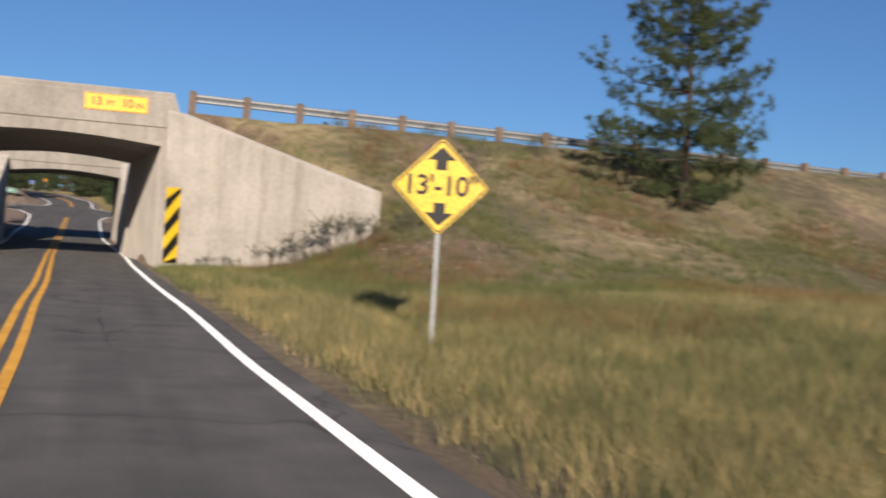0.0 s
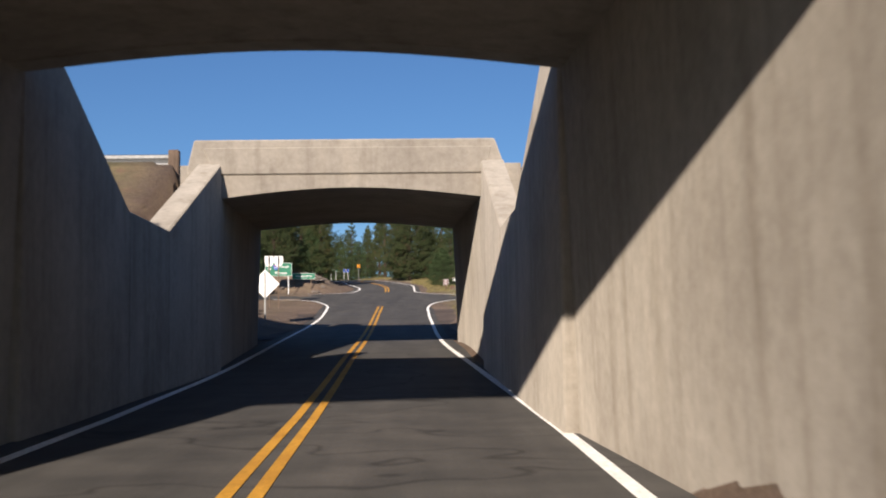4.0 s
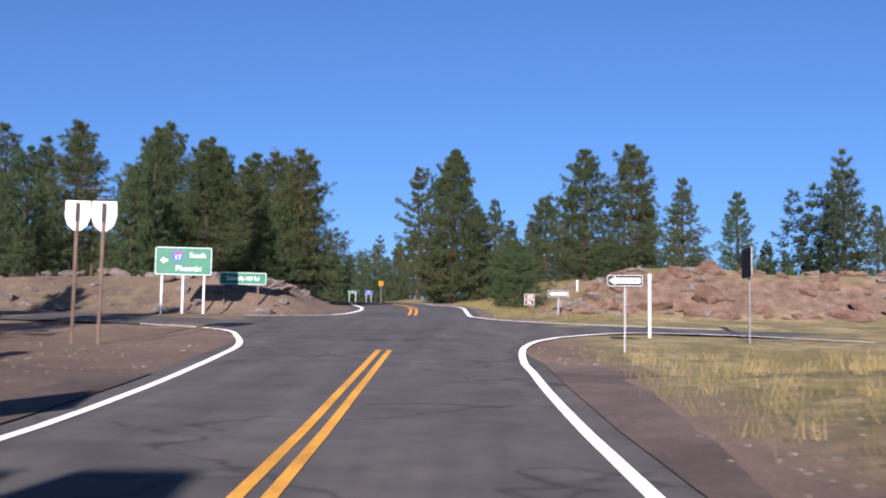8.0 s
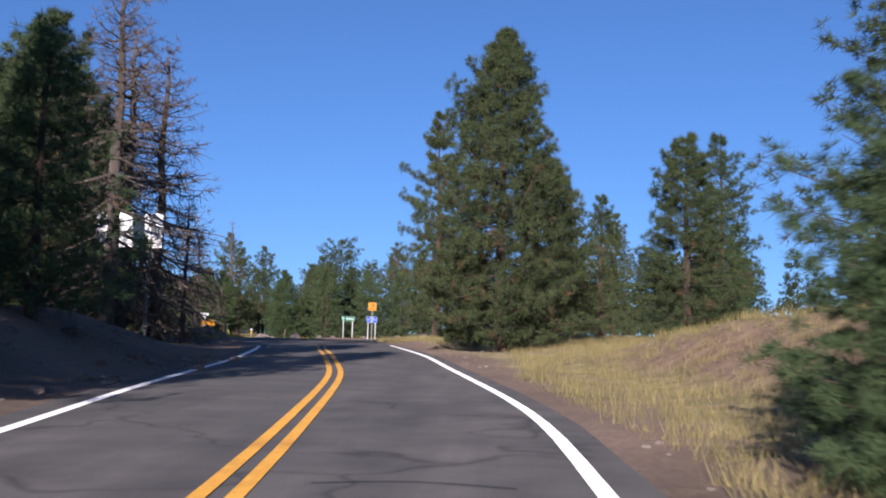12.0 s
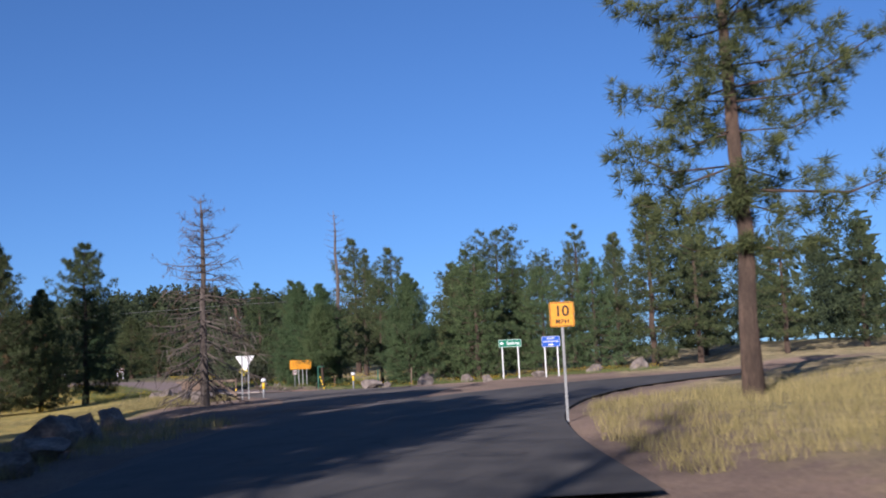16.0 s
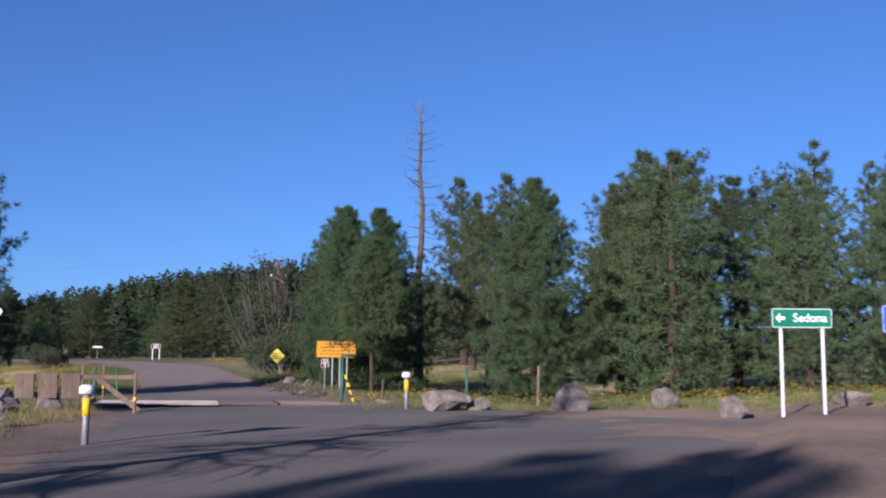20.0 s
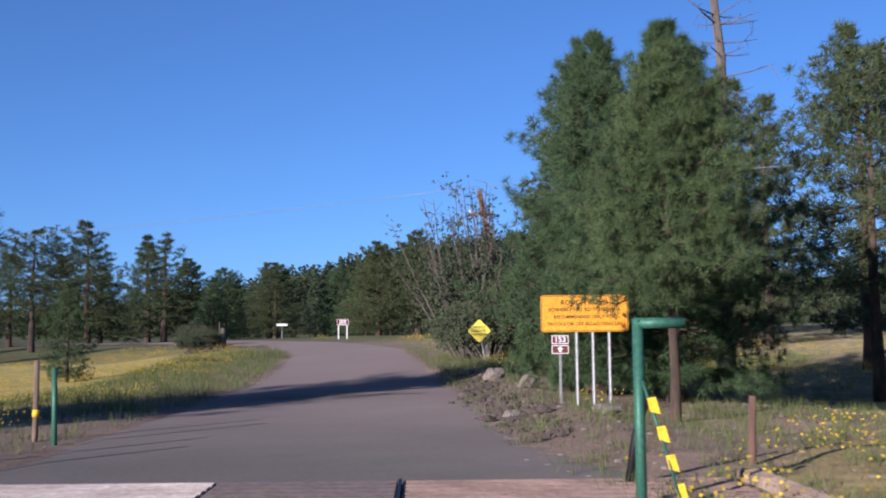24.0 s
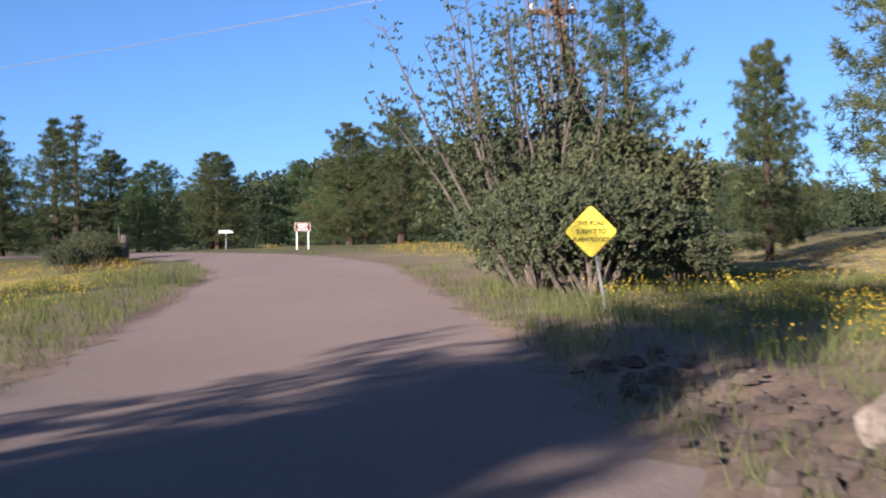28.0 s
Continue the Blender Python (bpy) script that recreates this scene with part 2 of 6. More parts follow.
M_RUSTWEED = leafy("rusty_weed_stems", (0.13, 0.075, 0.04), (0.26, 0.145, 0.075), 0.9)
M_OLIVE = leafy("seeding_grass_stems", (0.11, 0.115, 0.045), (0.26, 0.235, 0.11), 0.9)
M_PALESTRAW = leafy("pale_straw_blades", (0.30, 0.25, 0.12), (0.52, 0.44, 0.24), 0.9)
M_GREENGRASS = leafy("green_grass_blades", (0.08, 0.105, 0.035), (0.18, 0.205, 0.075), 0.9)
M_BLOOM = leafy("yellow_flower_heads", (0.40, 0.28, 0.03), (0.66, 0.46, 0.04), 0.8)
M_REDROCK = two_scale("red_sandstone", (0.12, 0.075, 0.055), (0.19, 0.118, 0.084), (0.27, 0.19, 0.14), 0.7, 8, 0.92, relief=0.7, depth=0.05)
M_GREYROCK = two_scale("grey_tan_boulder", (0.12, 0.10, 0.088), (0.20, 0.168, 0.145), (0.30, 0.255, 0.22), 1.1, 9, 0.92, relief=0.7, depth=0.05)
M_PALEROCK = two_scale("pale_broken_stone", (0.34, 0.31, 0.28), (0.46, 0.42, 0.38), (0.58, 0.54, 0.50), 1.1, 9, 0.9, relief=0.6, depth=0.03)
M_STEEL = plain("galvanised_steel", (0.27, 0.275, 0.275), 0.55, 0.4)
M_SIGNBACK = plain("bare_aluminium_sign_back", (0.78, 0.78, 0.77), 0.5, 0.15)
M_GREEN = plain("green_sign_sheeting", (0.012, 0.20, 0.11), 0.45)
M_BLUE = plain("blue_sign_sheeting", (0.03, 0.11, 0.50), 0.45)
M_YELLOW = plain("yellow_sign_sheeting", (0.86, 0.55, 0.02), 0.45)
M_FADED = plain("faded_yellow_sheeting", (0.72, 0.60, 0.07), 0.5)
M_ORANGE = plain("orange_yellow_sheeting", (0.74, 0.32, 0.014), 0.5)
M_BROWN = plain("brown_sign_sheeting", (0.13, 0.035, 0.022), 0.5)
M_BLACK = plain("black_sign_ink", (0.012, 0.012, 0.012), 0.55)
M_WHITE = plain("white_sign_sheeting", (0.84, 0.84, 0.83), 0.45)
M_RED = plain("red_sign_ink", (0.55, 0.03, 0.03), 0.5)
M_WOODPOST = two_scale("weathered_wood_post", (0.15, 0.105, 0.075), (0.235, 0.17, 0.125), (0.32, 0.24, 0.18), 1.5, 18, 0.9, relief=0.4, depth=0.01, stretch=(1, 1, 0.2))
M_POLE = two_scale("creosote_wood_pole", (0.085, 0.05, 0.036), (0.14, 0.082, 0.058), (0.20, 0.125, 0.09), 1.2, 16, 0.9, relief=0.4, depth=0.01, stretch=(1, 1, 0.1))
M_DUSTY = two_scale("dusty_pale_steel", (0.30, 0.25, 0.22), (0.40, 0.34, 0.30), (0.50, 0.44, 0.39), 1.4, 14, 0.85)
M_RUSTSTEEL = two_scale("rusty_brown_steel", (0.15, 0.10, 0.08), (0.22, 0.15, 0.12), (0.29, 0.20, 0.16), 1.4, 14, 0.85)
M_GREENSTEEL = plain("green_painted_steel", (0.05, 0.15, 0.10), 0.5, 0.2)


# ---- mesh helpers ----
def mesh_of(name, verts, faces, material, smooth=False):
    me = bpy.data.meshes.new(name)
    me.from_pydata(verts if isinstance(verts, np.ndarray) else [tuple(v) for v in verts], [], faces if isinstance(faces, np.ndarray) else [tuple(f) for f in faces])
    me.materials.append(material)
    if smooth:
        me.shade_smooth()
    return me


def part(name, bm, material, parent, label=""):
    """One mesh object under a thing or a part, from a bmesh or a mesh."""
    if isinstance(bm, bmesh.types.BMesh):
        me = bpy.data.meshes.new(name)
        bm.to_mesh(me)
        bm.free()
        me.materials.append(material)
    else:
        me = bm
    ob = new(name, me)
    ob.parent = parent
    if label:
        tagged(ob, label)
    return ob


def thing(name, label, category, at=(0, 0, 0), turn=0.0, group="", kind=""):
    e = new(name)
    e.matrix_basis = pose(*at, 0, 0, turn)
    return tagged(e, label, category, group, kind)


def box(x0, x1, y0, y1, z0, z1, bevel=0.0, bm=None):
    bm = bm or bmesh.new()
    made = bmesh.ops.create_cube(bm, size=1)["verts"]
    for v in made:
        v.co = Vector(((x0 + x1) / 2 + v.co.x * (x1 - x0), (y0 + y1) / 2 + v.co.y * (y1 - y0), (z0 + z1) / 2 + v.co.z * (z1 - z0)))
    if bevel:
        bmesh.ops.bevel(bm, geom=list({e for v in made for e in v.link_edges}), offset=bevel, segments=2, affect="EDGES")
    return bm


def prism(points, depth, bevel=0.0):
    """A flat outline (x, z) given thickness along y, from y = 0 to y = depth."""
    bm = bmesh.new()
    f = bm.faces.new([bm.verts.new((x, 0, z)) for x, z in points])
    r = bmesh.ops.extrude_face_region(bm, geom=[f])
    bmesh.ops.translate(bm, verts=[v for v in r["geom"] if isinstance(v, bmesh.types.BMVert)], vec=(0, depth, 0))
    bmesh.ops.recalc_face_normals(bm, faces=bm.faces)
    if bevel:
        bmesh.ops.bevel(bm, geom=list(bm.edges), offset=bevel, segments=1, affect="EDGES")
    return bm


def tube(points, radii, sides=8):
    """Verts and faces of a tapering tube along points."""
    pts = [Vector(p) for p in points]
    verts, faces = [], []
    for k, p in enumerate(pts):
        d = (pts[min(k + 1, len(pts) - 1)] - pts[max(k - 1, 0)]).normalized()
        a = d.orthogonal().normalized() if abs(d.z) < 0.95 else Vector((1, 0, 0))
        a = (a - d * a.dot(d)).normalized()
        b = d.cross(a)
        for s in range(sides):
            w = 2 * math.pi * s / sides
            verts.append(p + (a * math.cos(w) + b * math.sin(w)) * radii[k])
    for k in range(len(pts) - 1):
        for s in range(sides):
            i, j = k * sides + s, k * sides + (s + 1) % sides
            faces.append((i, j, j + sides, i + sides))
    faces.append(tuple(range(sides))[::-1])
    faces.append(tuple(range((len(pts) - 1) * sides, len(pts) * sides)))
    return verts, faces


def gather(pieces):
    """Joins (verts, faces) pieces."""
    verts, faces = [], []
    for v, f in pieces:
        o = len(verts)
        verts.extend(v)
        faces.extend(tuple(i + o for i in q) for q in f)
    return verts, faces


def tube_mesh(name, points, radii, material, sides=8):
    return mesh_of(name, *tube(points, radii, sides), material, True)


# ---- the lie of the land ----
PROFILE_Y = (-200, -80, 0, 14, 24, 35, 47, 55, 61, 73, 85, 91, 98, 104, 110, 115, 121, 126, 137, 149, 155, 161, 167, 179, 189, 199, 208, 216, 226, 237, 246, 258, 268, 277, 314, 330, 420, 900)
PROFILE_Z = (-0.8, -0.3, -0.12, -0.04, 0.2, 0.5, 0.72, 0.87, 1.05, 1.48, 1.95, 2.25, 2.67, 3.12, 3.62, 4.06, 4.6, 5.02, 5.85, 6.6, 6.95, 7.33, 7.72, 8.4, 8.98, 9.46, 9.85, 10.19, 10.58, 10.98, 11.3, 11.7, 12.15, 12.75, 15.2, 16, 18.5, 20)
BANK_Y = (14, 27, 34.7, 41.5, 52.0, 57.6, 61.0, 65.6, 78.5, 84, 96)
BANK_Z = (-0.1, 0.5, 3.0, 6.0, 5.95, 3.75, 3.8, 5.85, 6.2, 4.7, 2.6)
ROAD_Y = (-200, -80, 0, 16.5, 21.5, 28, 34.5, 41, 48, 55, 58, 65, 70, 77.5, 85, 93, 102, 107, 112, 120, 126, 128, 131, 134, 138.5, 142, 147, 152.5, 158, 161, 164.4, 168.4, 172.6, 178, 185.5, 189)
ROAD_C = (3.0, 1.4, 0.4, 0.12, 0.0, -0.08, -0.25, -0.42, -0.62, -0.77, -0.83, -0.97, -1.06, -1.15, -1.27, -1.38, -1.48, -1.5, -1.5, -1.5, -1.55, -1.57, -1.62, -1.7, -1.9, -2.12, -2.5, -2.98, -3.58, -4.03, -4.57, -5.22, -5.95, -6.8, -8.1, -8.8)
ROAD_R = (4.2, 3.2, 2.78, 2.68, 2.62, 2.43, 2.29, 2.23, 2.25, 2.23, 2.15, 1.92, 1.74, 1.5, 1.42, 1.38, 1.3, 1.27, 0.9, 0.7, 0.6, 0.52, 0.5, 0.45, 0.45, 0.38, 0.2, -0.3, -0.98, -1.37, -1.8, -2.32, -2.93, -3.78, -5.1, -5.8)
ROAD_L = (0.2, -1.4, -2.05, -2.25, -2.34, -2.54, -2.68, -2.85, -3.08, -3.28, -3.33, -3.42, -3.6, -3.88, -4.12, -4.19, -4.32, -4.5, -4.6, -4.6, -4.5, -4.15, -3.92, -3.89, -4.22, -4.58, -5.15, -5.82, -6.35, -6.6, -6.95, -7.5, -8.15, -9.15, -10.9, -11.7)
# the paved road bends away past the junction: centre points
BEND = [(-8.6, 189), (-9.9, 196), (-10.7, 203), (-10.6, 211), (-9.2, 220), (-5.8, 230), (-0.5, 239), (7, 247), (18, 254), (35, 261), (62, 268), (110, 276)]
# the unpaved road over the cattle guard: centre points
TRACK = [(-16.5, 222), (-22, 232.5), (-28.2, 244.2), (-31.5, 249.5), (-36, 257.2), (-42.5, 268.5), (-49, 279), (-57, 291), (-67, 302), (-82, 312), (-104, 321), (-150, 333)]


def smooth(a, b, x):
    t = np.clip((x - a) / (b - a), 0, 1)
    return t * t * (3 - 2 * t)


def to_line(x, y, line):
    """Distance to a polyline."""
    best = np.full(np.shape(x), 1e9)
    for (ax, ay), (bx, by) in zip(line, line[1:]):
        dx, dy = bx - ax, by - ay
        t = np.clip(((x - ax) * dx + (y - ay) * dy) / (dx * dx + dy * dy), 0, 1)
        best = np.minimum(best, np.hypot(x - ax - t * dx, y - ay - t * dy))
    return best


def rough_noise(x, y):
    """Cheap rolling unevenness."""
    return (np.sin(x * 0.71 + 1.3 * np.sin(y * 0.37)) + np.sin(y * 0.83 + 1.7 * np.sin(x * 0.29 + 1)) + 0.6 * np.sin(x * 1.9 + y * 1.3) + 0.5 * np.sin(x * 2.7 - y * 2.2 + 2)) * 0.25


def land(x, y):
    """Height of the ground."""
    x, y = np.asarray(x, float), np.asarray(y, float)
    g = np.interp(y, PROFILE_Y, PROFILE_Z)
    c = np.interp(y, ROAD_Y, ROAD_C)
    right, left = x - np.interp(y, ROAD_Y, ROAD_R), np.interp(y, ROAD_Y, ROAD_L) - x
    side = np.maximum(right, left)
    z = g.copy()
    # highway embankments and the median between them
    bank = np.maximum(np.interp(y, BANK_Y, BANK_Z), g)
    out = np.where(x > -0.9, x - np.interp(y, (40, 52.6, 65, 78.5, 96), (2.85, 2.25, 2.05, 1.9, 1.6)), np.interp(y, (40, 52.6, 65, 78.5, 96), (-4.5, -3.8, -3.7, -4.6, -4.6)) - x)
    behind = smooth(0.5, 0.9, out) * (y > 40.7) * (y < 78.6)
    flare = np.where(x > -0.9, x - 3.3, -4.7 - x)
    wing = 40.7 - flare * 1.11
    front = np.where(flare < 5.4, smooth(0.75, 1.9, y - wing) * (flare > 0), smooth(5.4, 9.0, flare) + (1 - smooth(5.4, 9.0, flare)) * smooth(0.75, 1.9, y - 34.7))
    front = np.maximum(front, smooth(2.4, 8.2, flare) * (x > 0) * smooth(20, 33, y))
    rear = smooth(1.0, 4.5, out - 0.18 * (y - 78.5))
    w = np.where(y <= 40.7, front, np.where(y < 78.6, behind, rear))
    w = w * (y > 10) * (y < 100)
    verge = np.clip(side - 0.6, 0, 12) * 0.06
    z = np.where(w > 0, (g + verge) * (1 - w) + np.maximum(bank, g + verge) * w, g + verge * (y < 105))
    z = z + 4.6 * np.exp(-((x - 9.6) / 3.5) ** 2 - ((y - 90.5) / 5.2) ** 2) + 3.6 * np.exp(-((x + 11.2) / 3.2) ** 2 - ((y - 91) / 5.2) ** 2) + 1.5 * np.exp(-((x - 11) / 2.6) ** 2 - ((y - 98.5) / 3.6) ** 2)
    # rock cut past the ramp, right of the road, and the wooded bank on the left
    cut = smooth(129.5, 133.5, y + np.clip(x - 6, 0, 60) * 0.16) * smooth(3.3, 7.0, right) * (1 - smooth(158, 172, y) * 0.8)
    z = z + cut * (1.9 - 0.45 * smooth(133, 139, y) + 0.4 * rough_noise(x * 0.5, y * 0.5)) * (y < 400) * (1 - smooth(25, 60, x))
    lb = smooth(127.5, 131, y) * smooth(0.8, 4.5, left) * (1 - smooth(160, 176, y))
    z = z + lb * 1.25
    lb2 = smooth(6, 12, left) * smooth(84, 92, y) * (1 - smooth(104, 112, y))
    z = z + lb2 * 1.3
    # meadow a little below the track, far slopes
    z = z - 0.5 * smooth(6, 14, to_line(x, y, TRACK)) * smooth(196, 215, y) * (x < -20) * (1 - smooth(290, 330, y))
    side2 = smooth(3.6, 6.0, to_line(x, y, BEND)) * smooth(180, 190, y) * (1 - smooth(300, 340, y))
    z = z + 0.18 * side2 * (x > -14)
    hx, hy = x + 235, y - 715
    u, v = hx * 0.91 + hy * 0.42, -hx * 0.42 + hy * 0.91
    z = z + 40 * np.exp(-(u / 125) ** 2 - (v / 230) ** 2) * smooth(320, 480, np.hypot(x + 20, y - 215))
    z = z + 9 * np.exp(-((x + 520) / 300) ** 2 - ((y - 420) / 260) ** 2) * smooth(150, 320, np.hypot(x + 20, y - 215))
    z = z + 0.22 * np.exp(-((to_line(x, y, TRACK) - 4.3) / 0.55) ** 2) * smooth(249, 253, y) * (1 - smooth(270, 276, y)) * (x > -36 - (y - 257) * 0.6)
    # unevenness away from the carriageways
    away = np.where(y < 186, smooth(0.8, 3.5, side), np.minimum(smooth(3.6, 6, to_line(x, y, BEND)), smooth(4.0, 6.5, to_line(x, y, TRACK))))
    return z + 0.10 * rough_noise(x, y) * away


def h(x, y):
    return float(land(x, y))


# ---- ground ----
def graded(inner0, inner1, step, outer0, outer1):
    mid = list(np.arange(inner0, inner1 + step / 2, step))
    lo, hi, s = [], [], step
    a = inner0
    while a > outer0:
        s *= 1.22
        a -= s
        lo.append(a)
    s, a = step, inner1
    while a < outer1:
        s *= 1.22
        a += s
        hi.append(a)
    return np.array(lo[::-1] + mid + hi)


def paved(x, y, grow=0.0):
    main = (y < 190) & (x < np.interp(y, ROAD_Y, ROAD_R) + 0.45 + grow) & (x > np.interp(y, ROAD_Y, ROAD_L) - 0.45 - grow)
    return main | (to_line(x, y, BEND) < 3.3 + grow) | (to_line(x, y, TRACK) < 2.75 + grow)


def build_ground():
    xs, ys = graded(-52, 30, 0.6, -2600, 2600), graded(-12, 300, 0.75, -2600, 2800)
    gx, gy = np.meshgrid(xs, ys)
    gz = land(gx, gy) - 0.09 * paved(gx, gy, -0.35)
    nx, ny = len(xs), len(ys)
    idx = np.arange(nx * ny).reshape(ny, nx)
    faces = np.stack([idx[:-1, :-1], idx[:-1, 1:], idx[1:, 1:], idx[1:, :-1]], -1).reshape(-1, 4)
    me = mesh_of("ground", np.stack([gx, gy, gz], -1).reshape(-1, 3), faces, M_GROUND, True)
    # what grows where: straw, flowers, bare red soil
    side = np.maximum(gx - np.interp(gy, ROAD_Y, ROAD_R), np.interp(gy, ROAD_Y, ROAD_L) - gx)
    straw = smooth(0.9, 3.2, side + 1.2 * (gy < 45)) * 0.95
    straw = np.where(gy > 186, smooth(4.2, 6.5, np.minimum(to_line(gx, gy, BEND), to_line(gx, gy, TRACK))) * 0.8, straw)
    straw = straw * (1 - 0.85 * ((gy > 80) & (gy < 168) & (gx < -4.5)))
    straw = straw * (1 - 0.75 * smooth(6, 12, gx - np.interp(gy, ROAD_Y, ROAD_R)) * (gy > 158) * (gy < 190)) * (1 - 0.6 * smooth(126, 150, gy) * (gx < -5) * (gy < 200))
    apron = ((gy > 186) & (gy < 246) & (gx > -22 - (gy - 200) * 0.1) & (gx < -8))
    straw = np.where(apron, 0.0, straw)
    bare_dirt = (to_line(gx, gy, TRACK) < 10) & (gx > -37 - (gy - 257) * 0.62) & (gy > 249) & (gy < 274)
    straw = np.where(bare_dirt, straw * 0.15, straw)
    bloom = 0.6 * smooth(4.2, 9, to_line(gx, gy, TRACK)) * (gx + 45.3 + 0.62 * (gy - 273) < 0) * (gx < -24) * (gy > 200) * (gy < 330) * (1 - smooth(30, 45, to_line(gx, gy, TRACK)))
    bloom = bloom + 0.3 * ((gx > -26) & (gx < -8) & (gy > 244) & (gy < 256))
    steep = smooth(0.25, 0.6, np.hypot(np.gradient(gz, axis=1) / np.gradient(gx, axis=1), np.gradient(gz, axis=0) / np.gradient(gy, axis=0)))
    red = np.clip(steep * (gy > 80) * (gy < 180) * (gx > 0) + 0.45 * smooth(2, 6, side) * (gy > 140) * (gy < 186) * (gx > -4), 0, 1)
    red = np.clip(red + 0.8 * steep * (gy < 80) * (1 - smooth(0.2, 0.5, np.sin(gx * 0.9) + np.sin(gy * 0.7))), 0, 1) * 0.9
    red = np.clip(red + 0.85 * np.exp(-((gx - 9.2) / 2.4) ** 2 - ((gy - 31.5) / 3.4) ** 2) * (gx > 5.5), 0, 0.95)
    straw = straw * (1 - 0.8 * np.exp(-((gx - 9.2) / 2.4) ** 2 - ((gy - 31.5) / 3.4) ** 2))
    col = me.color_attributes.new("cover", "FLOAT_COLOR", "POINT")
    far = smooth(70, 120, np.hypot(gx + 20, gy - 215)) * (gy > 290) + smooth(95, 140, np.abs(gx)) * (gy > 90) * (gy <= 290)
    bank = smooth(24, 30, gy) * (gy < 64) * smooth(7, 10, np.abs(gx)) * (np.abs(gx) < 90)
    straw = straw * (1 - 0.45 * bank)
    far = far + 0.5 * bank * smooth(-0.6, 0.7, np.sin(gx * 0.8 + gy * 0.5) + np.sin(gy * 0.9 - gx * 0.35))
    data = np.ones((nx * ny, 4), np.float32)
    data[:, 3] = np.clip(far, 0, 0.92).ravel()
    data[:, 0], data[:, 1], data[:, 2] = straw.ravel(), np.clip(bloom, 0, 1).ravel(), red.ravel()
    col.data.foreach_set("color", data.ravel())
    tagged(new("ground", me), "dry grass, cinder soil and flowering meadow ground", "ground", kind="structure")


build_ground()


# ---- carriageways ----
def strip(name, left, right, material, lift, across=6, dip=0.0):
    """A surface between two lines of (x, y) with as many points."""
    verts, faces = [], []
    for (ax, ay), (bx, by) in zip(left, right):
        for k in range(across + 1):
            t = k / across
            x, y = ax + (bx - ax) * t, ay + (by - ay) * t
            verts.append((x, y, float(np.interp(y, PROFILE_Y, PROFILE_Z)) + lift - dip * (k in (0, across))))
    w = across + 1
    for r in range(len(left) - 1):
        for k in range(across):
            i = r * w + k
            faces.append((i, i + 1, i + w + 1, i + w))
    return mesh_of(name, verts, faces, material, True)


def fine(points, step=1.0):
    """Points along a smooth curve through the given ones."""
    p = np.array(points, float)
    d = np.r_[0, np.cumsum(np.hypot(*np.diff(p, axis=0).T))]
    m = np.gradient(p, d, axis=0)
    out = []
    for k in range(len(p) - 1):
        n = max(1, int((d[k + 1] - d[k]) / step))
        for j in range(n):
            t, s = j / n, d[k + 1] - d[k]
            h00, h10, h01, h11 = 2 * t**3 - 3 * t**2 + 1, t**3 - 2 * t**2 + t, -2 * t**3 + 3 * t**2, t**3 - t**2
            out.append(tuple(h00 * p[k] + h10 * s * m[k] + h01 * p[k + 1] + h11 * s * m[k + 1]))
    return out + [tuple(p[-1])]


def beside(line, offset):
    p = np.array(line)
    d = np.gradient(p, axis=0)
    d /= np.hypot(*d.T)[:, None]
    return [tuple(q) for q in p + np.stack([d[:, 1], -d[:, 0]], -1) * offset]


def ribbon(name, line, width, material, lift, offset=0.0):
    return strip(name, beside(line, offset - width / 2), beside(line, offset + width / 2), material, lift, 1)


ys = [float(v) for v in np.arange(-200, 190, 1.0)]
main_left = [(float(np.interp(y, ROAD_Y, ROAD_L)) - 0.45, y) for y in ys]
main_right = [(float(np.interp(y, ROAD_Y, ROAD_R)) + 0.4, y) for y in ys]
tagged(new("road", strip("road", main_left, main_right, M_ASPHALT, 0.03)), "worn two-lane asphalt road with patches and cracks", "road", kind="structure")
bend = fine(BEND)
tagged(new("road_bend", ribbon("road_bend", bend, 6.4, M_DARKASPHALT, 0.045)), "dark asphalt road bending away from the junction", "road", kind="structure")
ramp_near = fine([(1.27, 107), (1.36, 109.5), (1.58, 112), (2.05, 114.2), (2.65, 115.6), (3.5, 116.8), (4.9, 118.1), (6.6, 118.0), (10, 116.0), (25, 107), (60, 89)], 0.8)
ramp_far = fine([(0.47, 129), (0.62, 127.3), (0.98, 125.9), (1.35, 125.0), (2.0, 124.1), (3.6, 122.6), (6.5, 121.0), (12, 118.7), (28, 110), (64, 93)], 0.8)


def even(line, count):
    p = np.array(line)
    d = np.r_[0, np.cumsum(np.hypot(*np.diff(p, axis=0).T))]
    s = np.linspace(0, d[-1], count)
    return [(float(np.interp(v, d, p[:, 0])), float(np.interp(v, d, p[:, 1]))) for v in s]


tagged(new("ramp_road", strip("ramp_road", even(ramp_far, 60), even(ramp_near, 60), M_ASPHALT, 0.02)), "asphalt highway ramp joining the road", "road", kind="structure")
slip_near = fine([(-4.4, 104), (-4.55, 108), (-4.75, 111.2), (-5.3, 114), (-6.2, 116.8), (-9.0, 119.0), (-22, 121.5), (-60, 126)], 0.8)
slip_far = fine([(-3.92, 131), (-4.1, 128.4), (-4.35, 127.2), (-5.0, 126.2), (-7, 125.6), (-11, 125.8), (-22, 127.7), (-60, 133)], 0.8)
tagged(new("slip_road", strip("slip_road", even(slip_near, 60), even(slip_far, 60), M_ASPHALT, 0.018)), "asphalt slip road towards the highway", "road", kind="structure")
